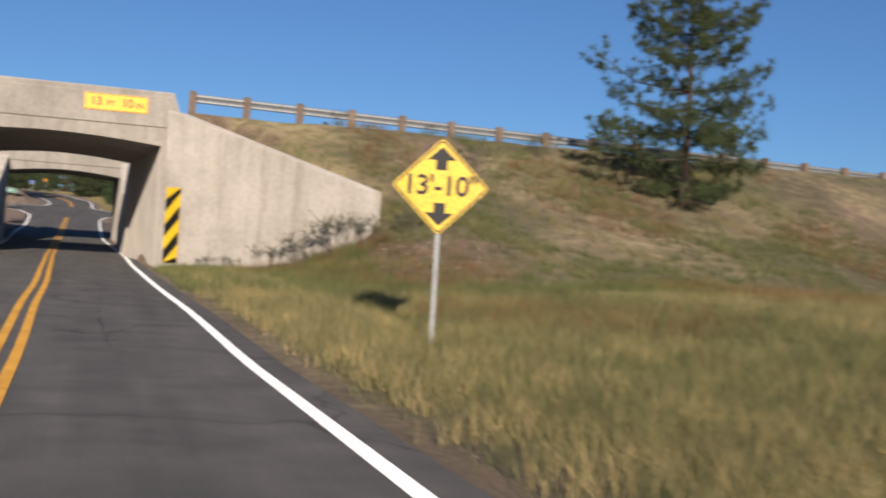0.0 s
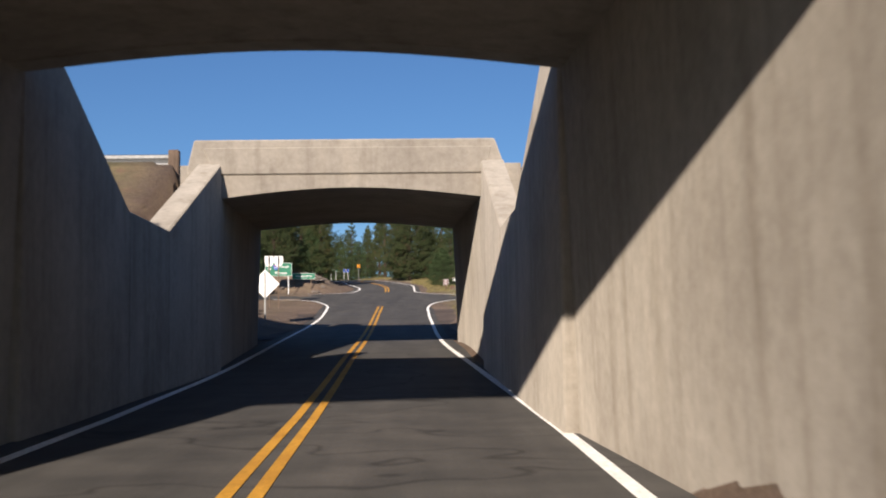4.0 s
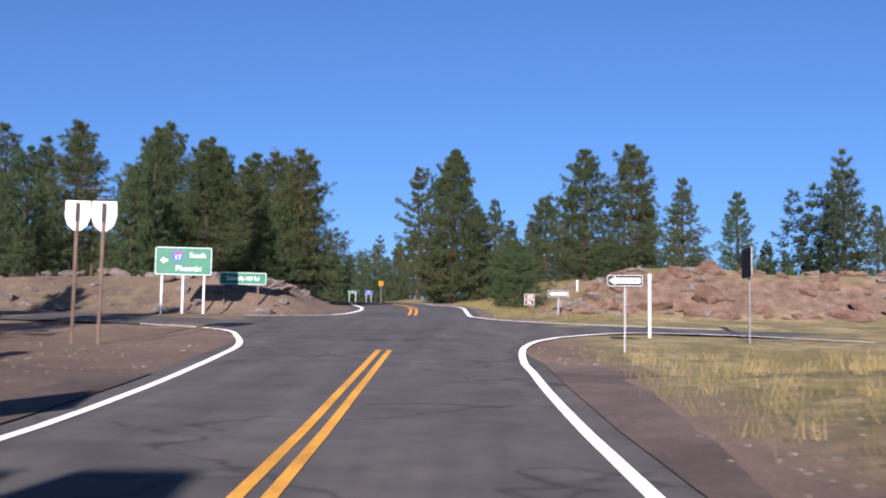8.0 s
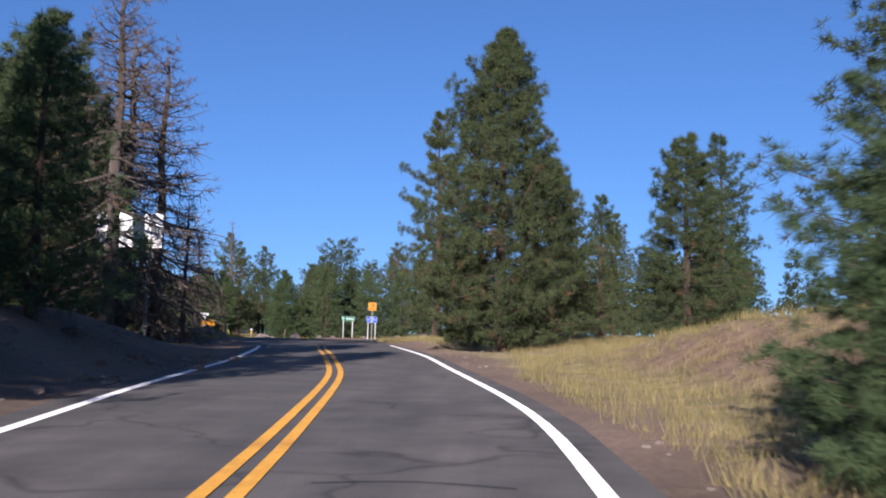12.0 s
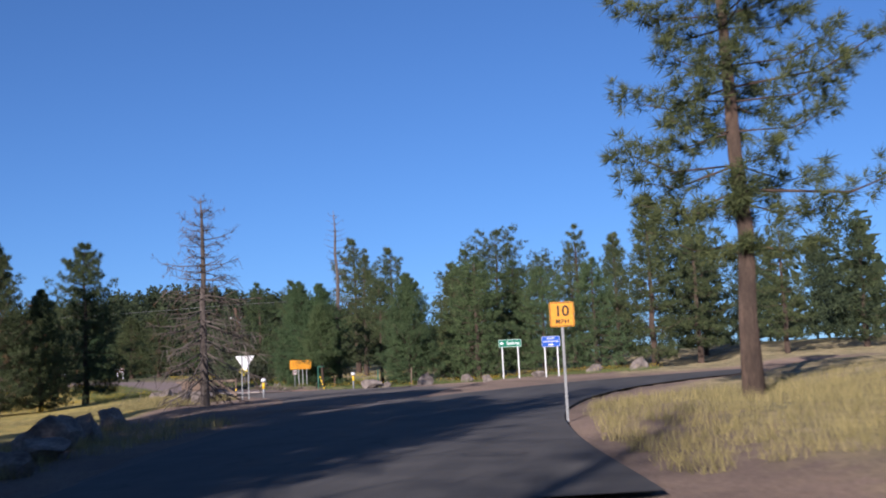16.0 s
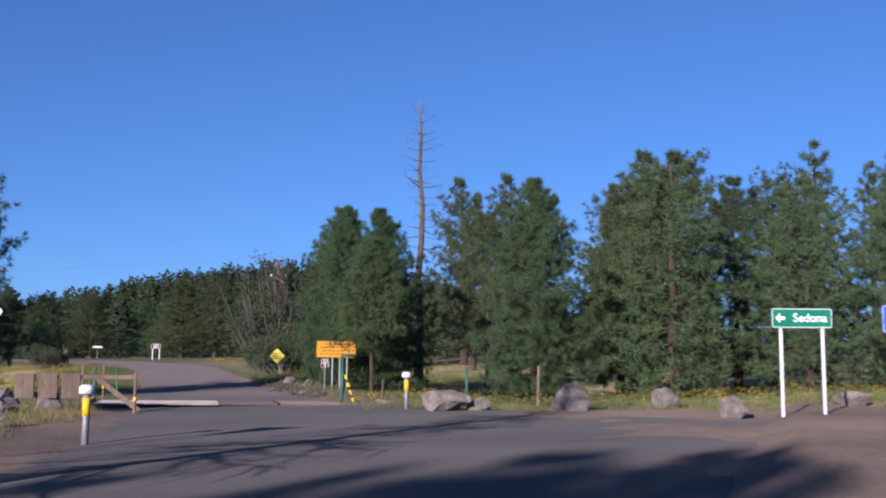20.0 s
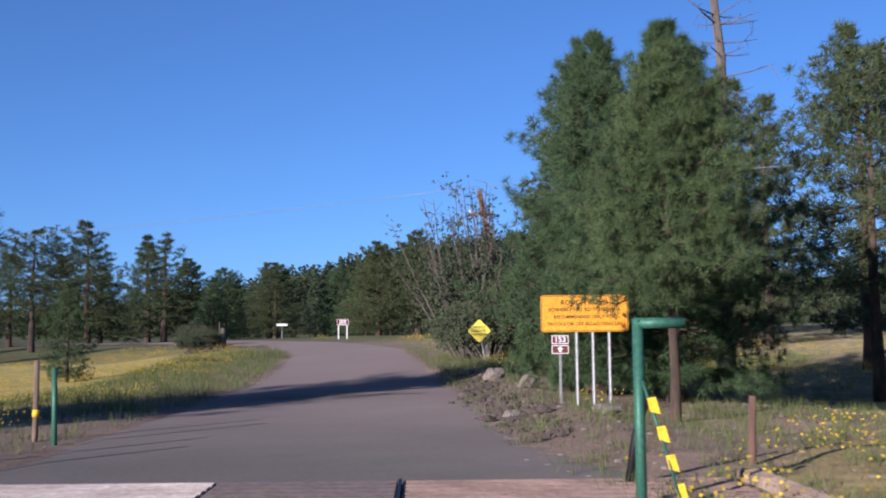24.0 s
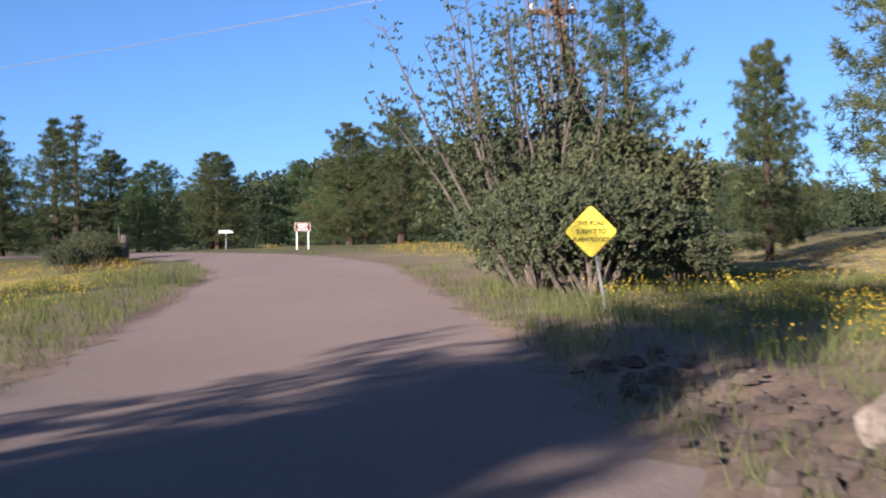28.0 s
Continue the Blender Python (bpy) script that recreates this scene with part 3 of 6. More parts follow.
def ragged(line, offset, seed):
    """A worn edge beside a line."""
    rng, w, out = random.Random(seed), 0.0, []
    for p, q in zip(beside(line, offset - 0.5), beside(line, offset + 0.5)):
        w = 0.7 * w + rng.gauss(0, 0.045)
        t = min(1, max(0, 0.5 + w))
        out.append((p[0] + (q[0] - p[0]) * t, p[1] + (q[1] - p[1]) * t))
    return out


track = [p for p in fine(TRACK) if p[1] > 260.8]
tagged(new("dirt_road", strip("dirt_road", ragged(track, -3.0, 5), ragged(track, 3.2, 6), M_TRACK, 0.025, 6, 0.06)), "graded pinkish gravel forest road", "dirt road", kind="structure")
apron_l = fine([(-11.6, 186), (-13.6, 194), (-15.5, 203), (-18, 213), (-21, 222), (-24.0, 230), (-27.9, 238), (-35.0, 249.4), (-39.6, 257.4), (-42.2, 262.0)], 1)
apron_r = fine([(-6, 189.6), (-8.0, 198), (-8.2, 208), (-7.0, 218), (-8.5, 232), (-12, 238.5), (-19, 243.0), (-24.5, 247.4), (-28.7, 252.2), (-33.4, 260.2), (-36.1, 264.6)], 1)
tagged(new("gravel_apron", strip("gravel_apron", even(ragged(apron_l, 0.0, 8), 90), even(ragged(apron_r, 0.0, 9), 90), M_TRACK, 0.012, 12, 0.06)), "trodden grey gravel at the road junction", "gravel", kind="structure")
for side_line, sign in ((main_left, -1), (main_right, 1)):
    near = [p for p in side_line if 82 < p[1] < 109 or 124 < p[1] < 188] if sign > 0 else [p for p in side_line if 80 < p[1] < 105]
    near = [p for p in near if p[1] < 108] if sign > 0 else near
    tagged(new("cinder_shoulder", strip("cinder_shoulder", [(p[0] - 0.05 * sign, p[1]) for p in near], [(p[0] + sign * (1.7 if sign > 0 else 4.6), p[1]) for p in near], M_CINDER, 0.05)), "dark cinder shoulder beside the asphalt", "shoulder", kind="structure")

centre = fine(list(zip(ROAD_C, ROAD_Y)), 1.5)
for a, b in ((-200, 110.5), (126.8, 178)):
    for o in (-0.115, 0.115):
        tagged(new("centre_line", ribbon("centre_line", [p for p in centre if a <= p[1] <= b], 0.115, M_YELLOW_LINE, 0.036, o)), "worn yellow centre line painted on asphalt", "road marking", group="centre lines", kind="structure")
edge_r = [p for p in fine(list(zip(ROAD_R, ROAD_Y)), 1.5) if p[1] < 106] + ramp_near[:20]
edge_l = [p for p in fine(list(zip(ROAD_L, ROAD_Y)), 1.5) if p[1] < 103] + slip_near[:20]
edge_rf = ramp_far[1:14][::-1] + [p for p in fine(list(zip(ROAD_R, ROAD_Y)), 1.5) if 130 < p[1] < 184]
edge_lf = slip_far[:10][::-1] + [p for p in fine(list(zip(ROAD_L, ROAD_Y)), 1.5) if 132 < p[1] < 178]
for line in (edge_r, edge_l, edge_rf, edge_lf):
    tagged(new("edge_line", ribbon("edge_line", line, 0.14, M_WHITE_LINE, 0.036)), "worn white edge line painted on asphalt", "road marking", group="edge lines", kind="structure")


for pts, w in (([(1.25, 15.2), (1.19, 15.9), (1.24, 16.6)], 0.012), ([(1.15, 17.2), (1.2, 17.9), (1.12, 18.5), (1.16, 19.3)], 0.016), ([(1.1, 20.4), (1.16, 21.2), (1.08, 22.0)], 0.012), ([(1.2, 22.6), (1.12, 23.3), (1.2, 24)], 0.018), ([(1.16, 17.3), (1.5, 17.2), (1.9, 17.35)], 0.012), ([(1.14, 20.5), (0.8, 20.4)], 0.012), ([(0.25, 19.4), (0.6, 19.3), (0.9, 19.25), (1.25, 19.3)], 0.03), ([(0.72, 26.3), (1.3, 26.4), (1.7, 26.2)], 0.04),
               ([(0.95, 24.2), (1.5, 24.0), (2.1, 24.2)], 0.03), ([(-2.3, 30), (-1.6, 30.2), (-0.7, 30.0)], 0.04), ([(0.6, 100), (-0.2, 100.3), (-1.1, 100.1)], 0.04), ([(-3.9, 112), (-2.5, 113.5), (-1.0, 113.2), (0.4, 114.2)], 0.022),
               ([(-1.2, 116), (-0.4, 118.5), (0.5, 119.4), (2.2, 119.2)], 0.02), ([(-1.6, 142), (-0.9, 142.2), (-0.2, 142)], 0.04), ([(-4.8, 168), (-4.2, 169), (-3.3, 168.8)], 0.04)):
    tagged(new("tar_seam", ribbon("tar_seam", fine(pts, 0.3), w, M_TAR, 0.033)), "dark tar seam sealing a crack in the asphalt", "road marking", group="tar seams", kind="structure")


# ---- bridges ----
def hexa(lo, hi):
    """A block from four bottom and four top corners, in the same order."""
    bm = bmesh.new()
    v = [bm.verts.new(p) for p in (*lo, *hi)]
    for q in ((3, 2, 1, 0), (4, 5, 6, 7), (0, 1, 5, 4), (1, 2, 6, 5), (2, 3, 7, 6), (3, 0, 4, 7)):
        bm.faces.new([v[k] for k in q])
    bmesh.ops.recalc_face_normals(bm, faces=bm.faces)
    return bm


def soft_edges(bm, w=0.03):
    bmesh.ops.bevel(bm, geom=list(bm.edges), offset=w, segments=1, affect="EDGES")
    return bm


def bridge(label, y0, y1, z0, z1, lx0, rx0, lx1, rx1, wings, rear_wall, rear=0.6, slab=0.75, beam=0.6, high=1.78):
    """A short concrete highway bridge: z0, z1 the soffit at the sides at its near and far edge; lx, rx the inner wall faces there."""
    b = thing("highway_bridge", label, "bridge", group="highway bridges")
    rise, n = 0.22, 14
    for k, (y, z, lx, rx, sgn) in enumerate(((y0, z0, lx0, rx0, 1), (y1, z1, lx1, rx1, -1))):
        # fascia beam with a bowed underside
        pts = [(lx - 0.05 + (rx - lx + 0.1) * j / n, z + rise * math.sin(math.pi * j / n)) for j in range(n + 1)] + [(rx + 0.05, z + (beam if sgn > 0 else rear)), (lx - 0.05, z + (beam if sgn > 0 else rear))]
        bm = prism(pts, 0.45)
        bmesh.ops.translate(bm, verts=bm.verts, vec=(0, y if sgn > 0 else y - 0.45, 0))
        part("fascia_beam", bm, M_CONCRETE, b)
        if sgn > 0 or rear_wall:
            top = [(lx - 0.75, z + high - 0.63), (lx - 0.6, z + high), (rx + 0.33, z + high), (rx + 0.55, z + high - 0.63), (rx + 0.55, z + beam + 0.003), (lx - 0.75, z + beam + 0.003)]
            bm = prism(top, 0.35, 0.03)
            bmesh.ops.translate(bm, verts=bm.verts, vec=(0, y - 0.06 if sgn > 0 else y - 0.29, 0))
            par = part("parapet", bm, M_CONCRETE, b, "concrete parapet with sloped ends")
            bm = soft_edges(hexa([(lx - 0.15, y - 0.1, z + beam + 0.02), (rx + 0.12, y - 0.1, z + beam + 0.02), (rx + 0.12, y - 0.055, z + beam + 0.02), (lx - 0.15, y - 0.055, z + beam + 0.02)], [(lx - 0.4, y - 0.1, z + high - 0.18), (rx + 0.25, y - 0.1, z + high - 0.18), (rx + 0.25, y - 0.055, z + high - 0.18), (lx - 0.4, y - 0.055, z + high - 0.18)]), 0.015)
            part("raised_panel", bm, M_CONCRETE, par) if sgn > 0 else bm.free()
    # deck slab
    verts, faces = [], []
    for y, z, lx, rx in ((y0 + 0.452, z0, lx0, rx0), (y1 - 0.452, z1, lx1, rx1)):
        for j in range(n + 1):
            verts.append((lx - 0.05 + (rx - lx + 0.1) * j / n, y, z + 0.01 + rise * math.sin(math.pi * j / n)))
        verts += [(rx + 0.05, y, z + slab), (lx - 0.05, y, z + slab)]
    w = n + 3
    for j in range(w):
        faces.append((j, (j + 1) % w, w + (j + 1) % w, w + j))
    faces += [tuple(range(w))[::-1], tuple(range(w, 2 * w))]
    part("deck_slab", mesh_of("deck_slab", verts, faces, M_CONCRETE), M_CONCRETE, b)
    # abutment walls, with formwork lifts as separate pours
    for s, (a0, a1) in ((-1, (lx0, lx1)), (1, (rx0, rx1))):
        ga, gb = np.interp(y0, PROFILE_Y, PROFILE_Z) - 0.6, np.interp(y1, PROFILE_Y, PROFILE_Z) - 0.6
        foot = 0.16 * s
        lo = [(a0 + foot, y0 + 0.001, ga), (a1 + foot, y1 - 0.001, gb), (a1 + 0.9 * s, y1 - 0.001, gb), (a0 + 0.9 * s, y0 + 0.001, ga)]
        hi = [(a0, y0 + 0.001, z0 + 0.72), (a1, y1 - 0.001, z1 + 0.72), (a1 + 0.9 * s, y1 - 0.001, z1 + 0.72), (a0 + 0.9 * s, y0 + 0.001, z0 + 0.72)]
        part("abutment_wall", soft_edges(hexa(lo, hi), 0.006), M_CONCRETE, b)
    for ax, ay, bx, by, za, zb, deep in wings:
        d = Vector((bx - ax, by - ay, 0)).normalized()
        nrm = Vector((-d.y, d.x, 0)) * deep
        lo = [(ax, ay, -1.2), (bx, by, -1.2), (bx + nrm.x, by + nrm.y, -1.2), (ax + nrm.x, ay + nrm.y, -1.2)]
        hi = [(ax, ay, za), (bx, by, zb), (bx + nrm.x, by + nrm.y, zb), (ax + nrm.x, ay + nrm.y, za)]
        part("wing_wall", soft_edges(hexa(lo, hi), 0.03), M_CONCRETE, b, "sloping concrete wing wall")
    return b


bridge("pale weathered concrete highway bridge with low clearance sign", 40.5, 52.6, 4.62, 4.83, -4.15, 2.86, -3.57, 2.25,
       [(3.0, 39.95, 8.5, 34.54, 5.78, 3.36, 0.9), (-4.56, 39.95, -10.2, 34.3, 5.74, 3.2, -0.9), (-3.59, 52.61, -3.64, 57.6, 5.9, 3.85, 0.5), (2.23, 52.61, 2.16, 57.6, 5.9, 3.85, -0.5), (-3.64, 57.6, -3.6, 60.2, 3.85, 3.8, 0.5), (2.16, 57.6, 2.12, 60.2, 3.85, 3.8, -0.5)], False, 0.27, 0.26)
bridge("second concrete highway bridge beyond the median", 65.0, 78.5, 4.9, 5.43, -3.48, 2.04, -4.42, 1.86,
       [(-3.6, 60.2, -3.5, 64.99, 3.8, 5.66, 0.5), (2.12, 60.2, 2.07, 64.99, 3.8, 5.7, -0.5)], False, 0.3, 0.28, 0.5, 1.26)


# ---- trees ----
def tuft(rng, c, out, n, length, width):
    """A spray of needles as slim triangles."""
    v, f = [], []
    for _ in range(n):
        d = Vector((rng.gauss(0, 1), rng.gauss(0, 1), rng.gauss(0, 1))).normalized() + out * 0.6
        d.z += 0.35
        d.normalize()
        a = Vector((rng.gauss(0, 1), rng.gauss(0, 1), rng.gauss(0, 1)))
        side = d.cross(a).normalized() * width
        o = len(v)
        m = c + d * length * rng.uniform(0.15, 0.35)
        v += [m + side, m - side, c + d * length * rng.uniform(0.75, 1.25)]
        f.append((o, o + 1, o + 2))
    return v, f


def needle_sprays(r, centres, outs, sizes, n, blade):
    """Sprays of n slim needles round each centre, as verts and triangles."""
    c, o, sz = np.repeat(centres, n, 0), np.repeat(outs, n, 0), np.repeat(sizes, n)[:, None]
    d = r.normal(size=c.shape) + o * 0.75 + (0, 0, 0.3)
    d /= np.linalg.norm(d, axis=1)[:, None]
    side = np.cross(d, r.normal(size=c.shape))
    side *= blade / (np.linalg.norm(side, axis=1)[:, None] + 1e-6)
    m = c + d * sz * r.uniform(0.05, 0.3, (len(c), 1))
    tip = c + d * sz * r.uniform(0.7, 1.2, (len(c), 1))
    return np.stack([m + side, m - side, tip], 1).reshape(-1, 3)


def pine(seed, height, base, radius, shape=0.9, levels=20, per=5, sprays=14, needles=24, size=0.3, blade=0.012, material=None, bare=0.0, droop=0.1, crown="cone", name="pine_tree", label="", dead=False, girth=1.0, ragged_edge=0.35, twigs=8):
    """A pine at the origin: trunk, limbs in whorls and crown. base: share of the height that is bare; crown: cone or round."""
    rng, r = random.Random(seed), np.random.RandomState(seed)
    t = thing(name, label, "tree", group="pines by the road")
    r0 = (0.014 * height + 0.05) * girth
    bends = [Vector((rng.uniform(-0.007, 0.007) * height * (k > 0), rng.uniform(-0.007, 0.007) * height * (k > 0), height * k / 8 - 0.25 * (k == 0))) for k in range(9)]
    wood = [tube(bends, [r0 * (1.25 if k == 0 else 1) * (1 - k / 8) ** (0.6 if dead else 0.85) + 0.012 for k in range(9)], 10)]

    def axis(z):
        k = min(7, int(z / height * 8))
        return bends[k].lerp(bends[k + 1], z / height * 8 - k)

    centres, outs, sizes, browns = [], [], [], []
    lean_a, lean_b = rng.uniform(0, 6.28), rng.uniform(0, 6.28)
    for lv in range(levels):
        u = ((lv + rng.uniform(0.1, 0.9)) / levels) ** 0.95
        z = height * (base + (1 - base) * u) * 0.985
        prof = (1 - u) ** shape * min(1, 0.62 + u * 2.4)
        if crown == "round":
            prof = math.sqrt(max(0.03, 1 - (2 * u - 0.8) ** 2 / 1.5))
        prof *= 1 + 0.16 * math.sin(lv * 1.9 + seed)
        turn = rng.uniform(0, 6.28)
        for b in range(per if u < 0.85 else max(3, per - 2)):
            w = turn + b * 6.283 / per + rng.uniform(-0.45, 0.45)
            lump = 1 + ragged_edge * (0.6 * math.sin(2 * w + lean_a + 2.2 * u) + 0.5 * math.sin(3 * w + lean_b - 7 * u))
            length = radius * prof * lump * rng.uniform(0.62, 1.06) + 0.12
            up = (-droop - 0.08) * (1 - u) + 0.75 * u ** 1.5 + rng.uniform(-0.12, 0.12)
            d = Vector((math.cos(w), math.sin(w), up)).normalized()
            cross = Vector((-math.sin(w), math.cos(w), 0))
            s = axis(z)
            kink = s + d * length * 0.55 + Vector((0, 0, -droop * length * 0.3))
            end = kink + (d + Vector((0, 0, 0.05 if dead else 0.4))).normalized() * length * 0.48
            rr = (0.010 + 0.011 * length) if dead else 0.006 + 0.008 * length
            wood.append(tube([s, kink, end], [rr, rr * 0.7, rr * 0.2], 4))
            if dead:
                for _ in range(twigs):
                    q = rng.uniform(0.25, 1.0)
                    p = s.lerp(kink, q / 0.55) if q < 0.55 else kink.lerp(end, (q - 0.55) / 0.45)
                    e = p + (cross * rng.gauss(0, 0.35) + d * rng.uniform(0.0, 0.35) + Vector((0, 0, rng.gauss(-0.12, 0.2)))) * (0.35 + 0.45 * length)
                    wood.append(tube([p, p.lerp(e, 0.5) + Vector((0, 0, 0.03)), e], [rr * 0.5, rr * 0.35, rr * 0.15], 3))
                    if rng.random() < bare:
                        centres.append(e), outs.append(d), sizes.append(size), browns.append(True)
                continue
            k = max(2, int(sprays * (0.35 + 0.8 * length / radius)))
            for j in range(k):
                q = 1 - 0.72 * (j / k) ** 1.1
                p = s.lerp(kink, q / 0.55) if q < 0.55 else kink.lerp(end, (q - 0.55) / 0.45)
                fan = length * 0.34 * (1.12 - 0.75 * abs(q - 0.62) / 0.5)
                p = p + cross * rng.uniform(-1, 1) * fan + Vector((0, 0, rng.gauss(0.03, 0.045 * length + 0.03)))
                centres.append(p), outs.append(d), sizes.append(size * rng.uniform(0.75, 1.25)), browns.append(rng.random() < bare * (1 - u) ** 2)
    part("trunk", mesh_of("trunk", *gather(wood), M_DEADWOOD if dead else M_BARK, True), None, t)
    if centres:
        c, o, sz, br = np.array([tuple(v) for v in centres]), np.array([tuple(v) for v in outs]), np.array(sizes), np.array(browns)
        for pick, nm, m, lb in ((~br, "crown", material or M_NEEDLE, ""), (br, "dead_foliage", M_RUST, "dead rust-brown needle sprays")):
            if pick.any():
                v = needle_sprays(r, c[pick], o[pick], sz[pick], needles, blade)
                part(nm, mesh_of(nm, v, np.arange(len(v)).reshape(-1, 3), m), None, t, lb)
    return t


def plant(proto, x, y, height, turn, proto_height, label="", sink=0.1, wide=1.0):
    s = height / proto_height
    t = copy_thing(proto, pose(x, y, h(x, y) - sink, 0, 0, turn) @ Matrix.Diagonal((s * wide, s * wide, s, 1)))
    if label:
        tagged(t, label)
    return t


PROTO = {
    "cone": (pine(11, 12.0, 0.07, 4.5, 0.72, 36, 7, 30, 34, 0.26, 0.0105, label="tall cone-shaped ponderosa pine with dense dark needles", bare=0.10, girth=1.0, ragged_edge=0.22), 12.0),
    "spire": (pine(19, 12.0, 0.08, 3.1, 0.85, 26, 6, 13, 16, 0.34, 0.022, label="cone-shaped ponderosa pine with dense needles"), 12.0),
    "bushy": (pine(17, 8.0, 0.06, 3.0, 0.7, 26, 7, 28, 56, 0.21, 0.0058, M_YOUNG, label="young bushy ponderosa pine with bright green needles", ragged_edge=0.3), 8.0),
    "bushy_high": (pine(23, 8.0, 0.34, 2.9, 0.62, 22, 7, 30, 56, 0.22, 0.006, M_YOUNG, label="young ponderosa pine with bright green needles above a bare trunk", girth=0.75, ragged_edge=0.3), 8.0),
    "lone": (pine(22, 13.5, 0.22, 2.6, 0.5, 20, 4, 26, 34, 0.28, 0.011, label="lone tall ponderosa pine with layered open branches", girth=0.8, ragged_edge=0.5), 13.5),
    "layered": (pine(24, 9.0, 0.06, 3.6, 0.5, 13, 6, 40, 36, 0.24, 0.0105, label="ponderosa pine with layered branches down to the grass slope", girth=0.8, ragged_edge=0.45), 9.0),
    "near": (pine(18, 10.0, 0.10, 3.1, 0.6, 22, 6, 22, 30, 0.27, 0.0115, label="roadside ponderosa pine with shaded lower limbs", bare=0.05, ragged_edge=0.4), 10.0),
    "tall": (pine(12, 12.0, 0.13, 3.1, 0.6, 22, 5, 15, 18, 0.34, 0.020, label="tall ponderosa pine with tufted open crown", ragged_edge=0.45), 12.0),
    "slim": (pine(13, 12.0, 0.28, 2.1, 0.6, 16, 4, 12, 14, 0.36, 0.024, label="slim ponderosa pine with gaps between its branches", ragged_edge=0.5), 12.0),
    "full": (pine(14, 8.0, 0.07, 3.2, 0.6, 20, 6, 17, 22, 0.27, 0.015, M_YOUNG, label="broad young ponderosa pine with bright green needles", ragged_edge=0.35), 8.0),
    "young": (pine(15, 8.0, 0.06, 2.6, 0.8, 20, 6, 15, 20, 0.27, 0.015, M_YOUNG, label="young cone-shaped ponderosa pine with green needles"), 8.0),
    "mid": (pine(20, 10.0, 0.10, 2.7, 0.7, 15, 5, 7, 8, 0.46, 0.05, label="ponderosa pine at the edge of the woods"), 10.0),
    "mid_open": (pine(21, 10.0, 0.2, 2.3, 0.6, 13, 4, 7, 8, 0.46, 0.05, label="open-crowned ponderosa pine at the edge of the woods", ragged_edge=0.5), 10.0),
    "old": (pine(16, 12.0, 0.36, 3.3, 1.0, 14, 6, 17, 18, 0.34, 0.020, crown="round", label="old ponderosa pine with a rounded high crown", ragged_edge=0.4), 12.0),
}
for k, (t, hh) in enumerate(PROTO.values()):
    t.location = (60 + 9 * k, 330, h(60 + 9 * k, 330) - 0.1)

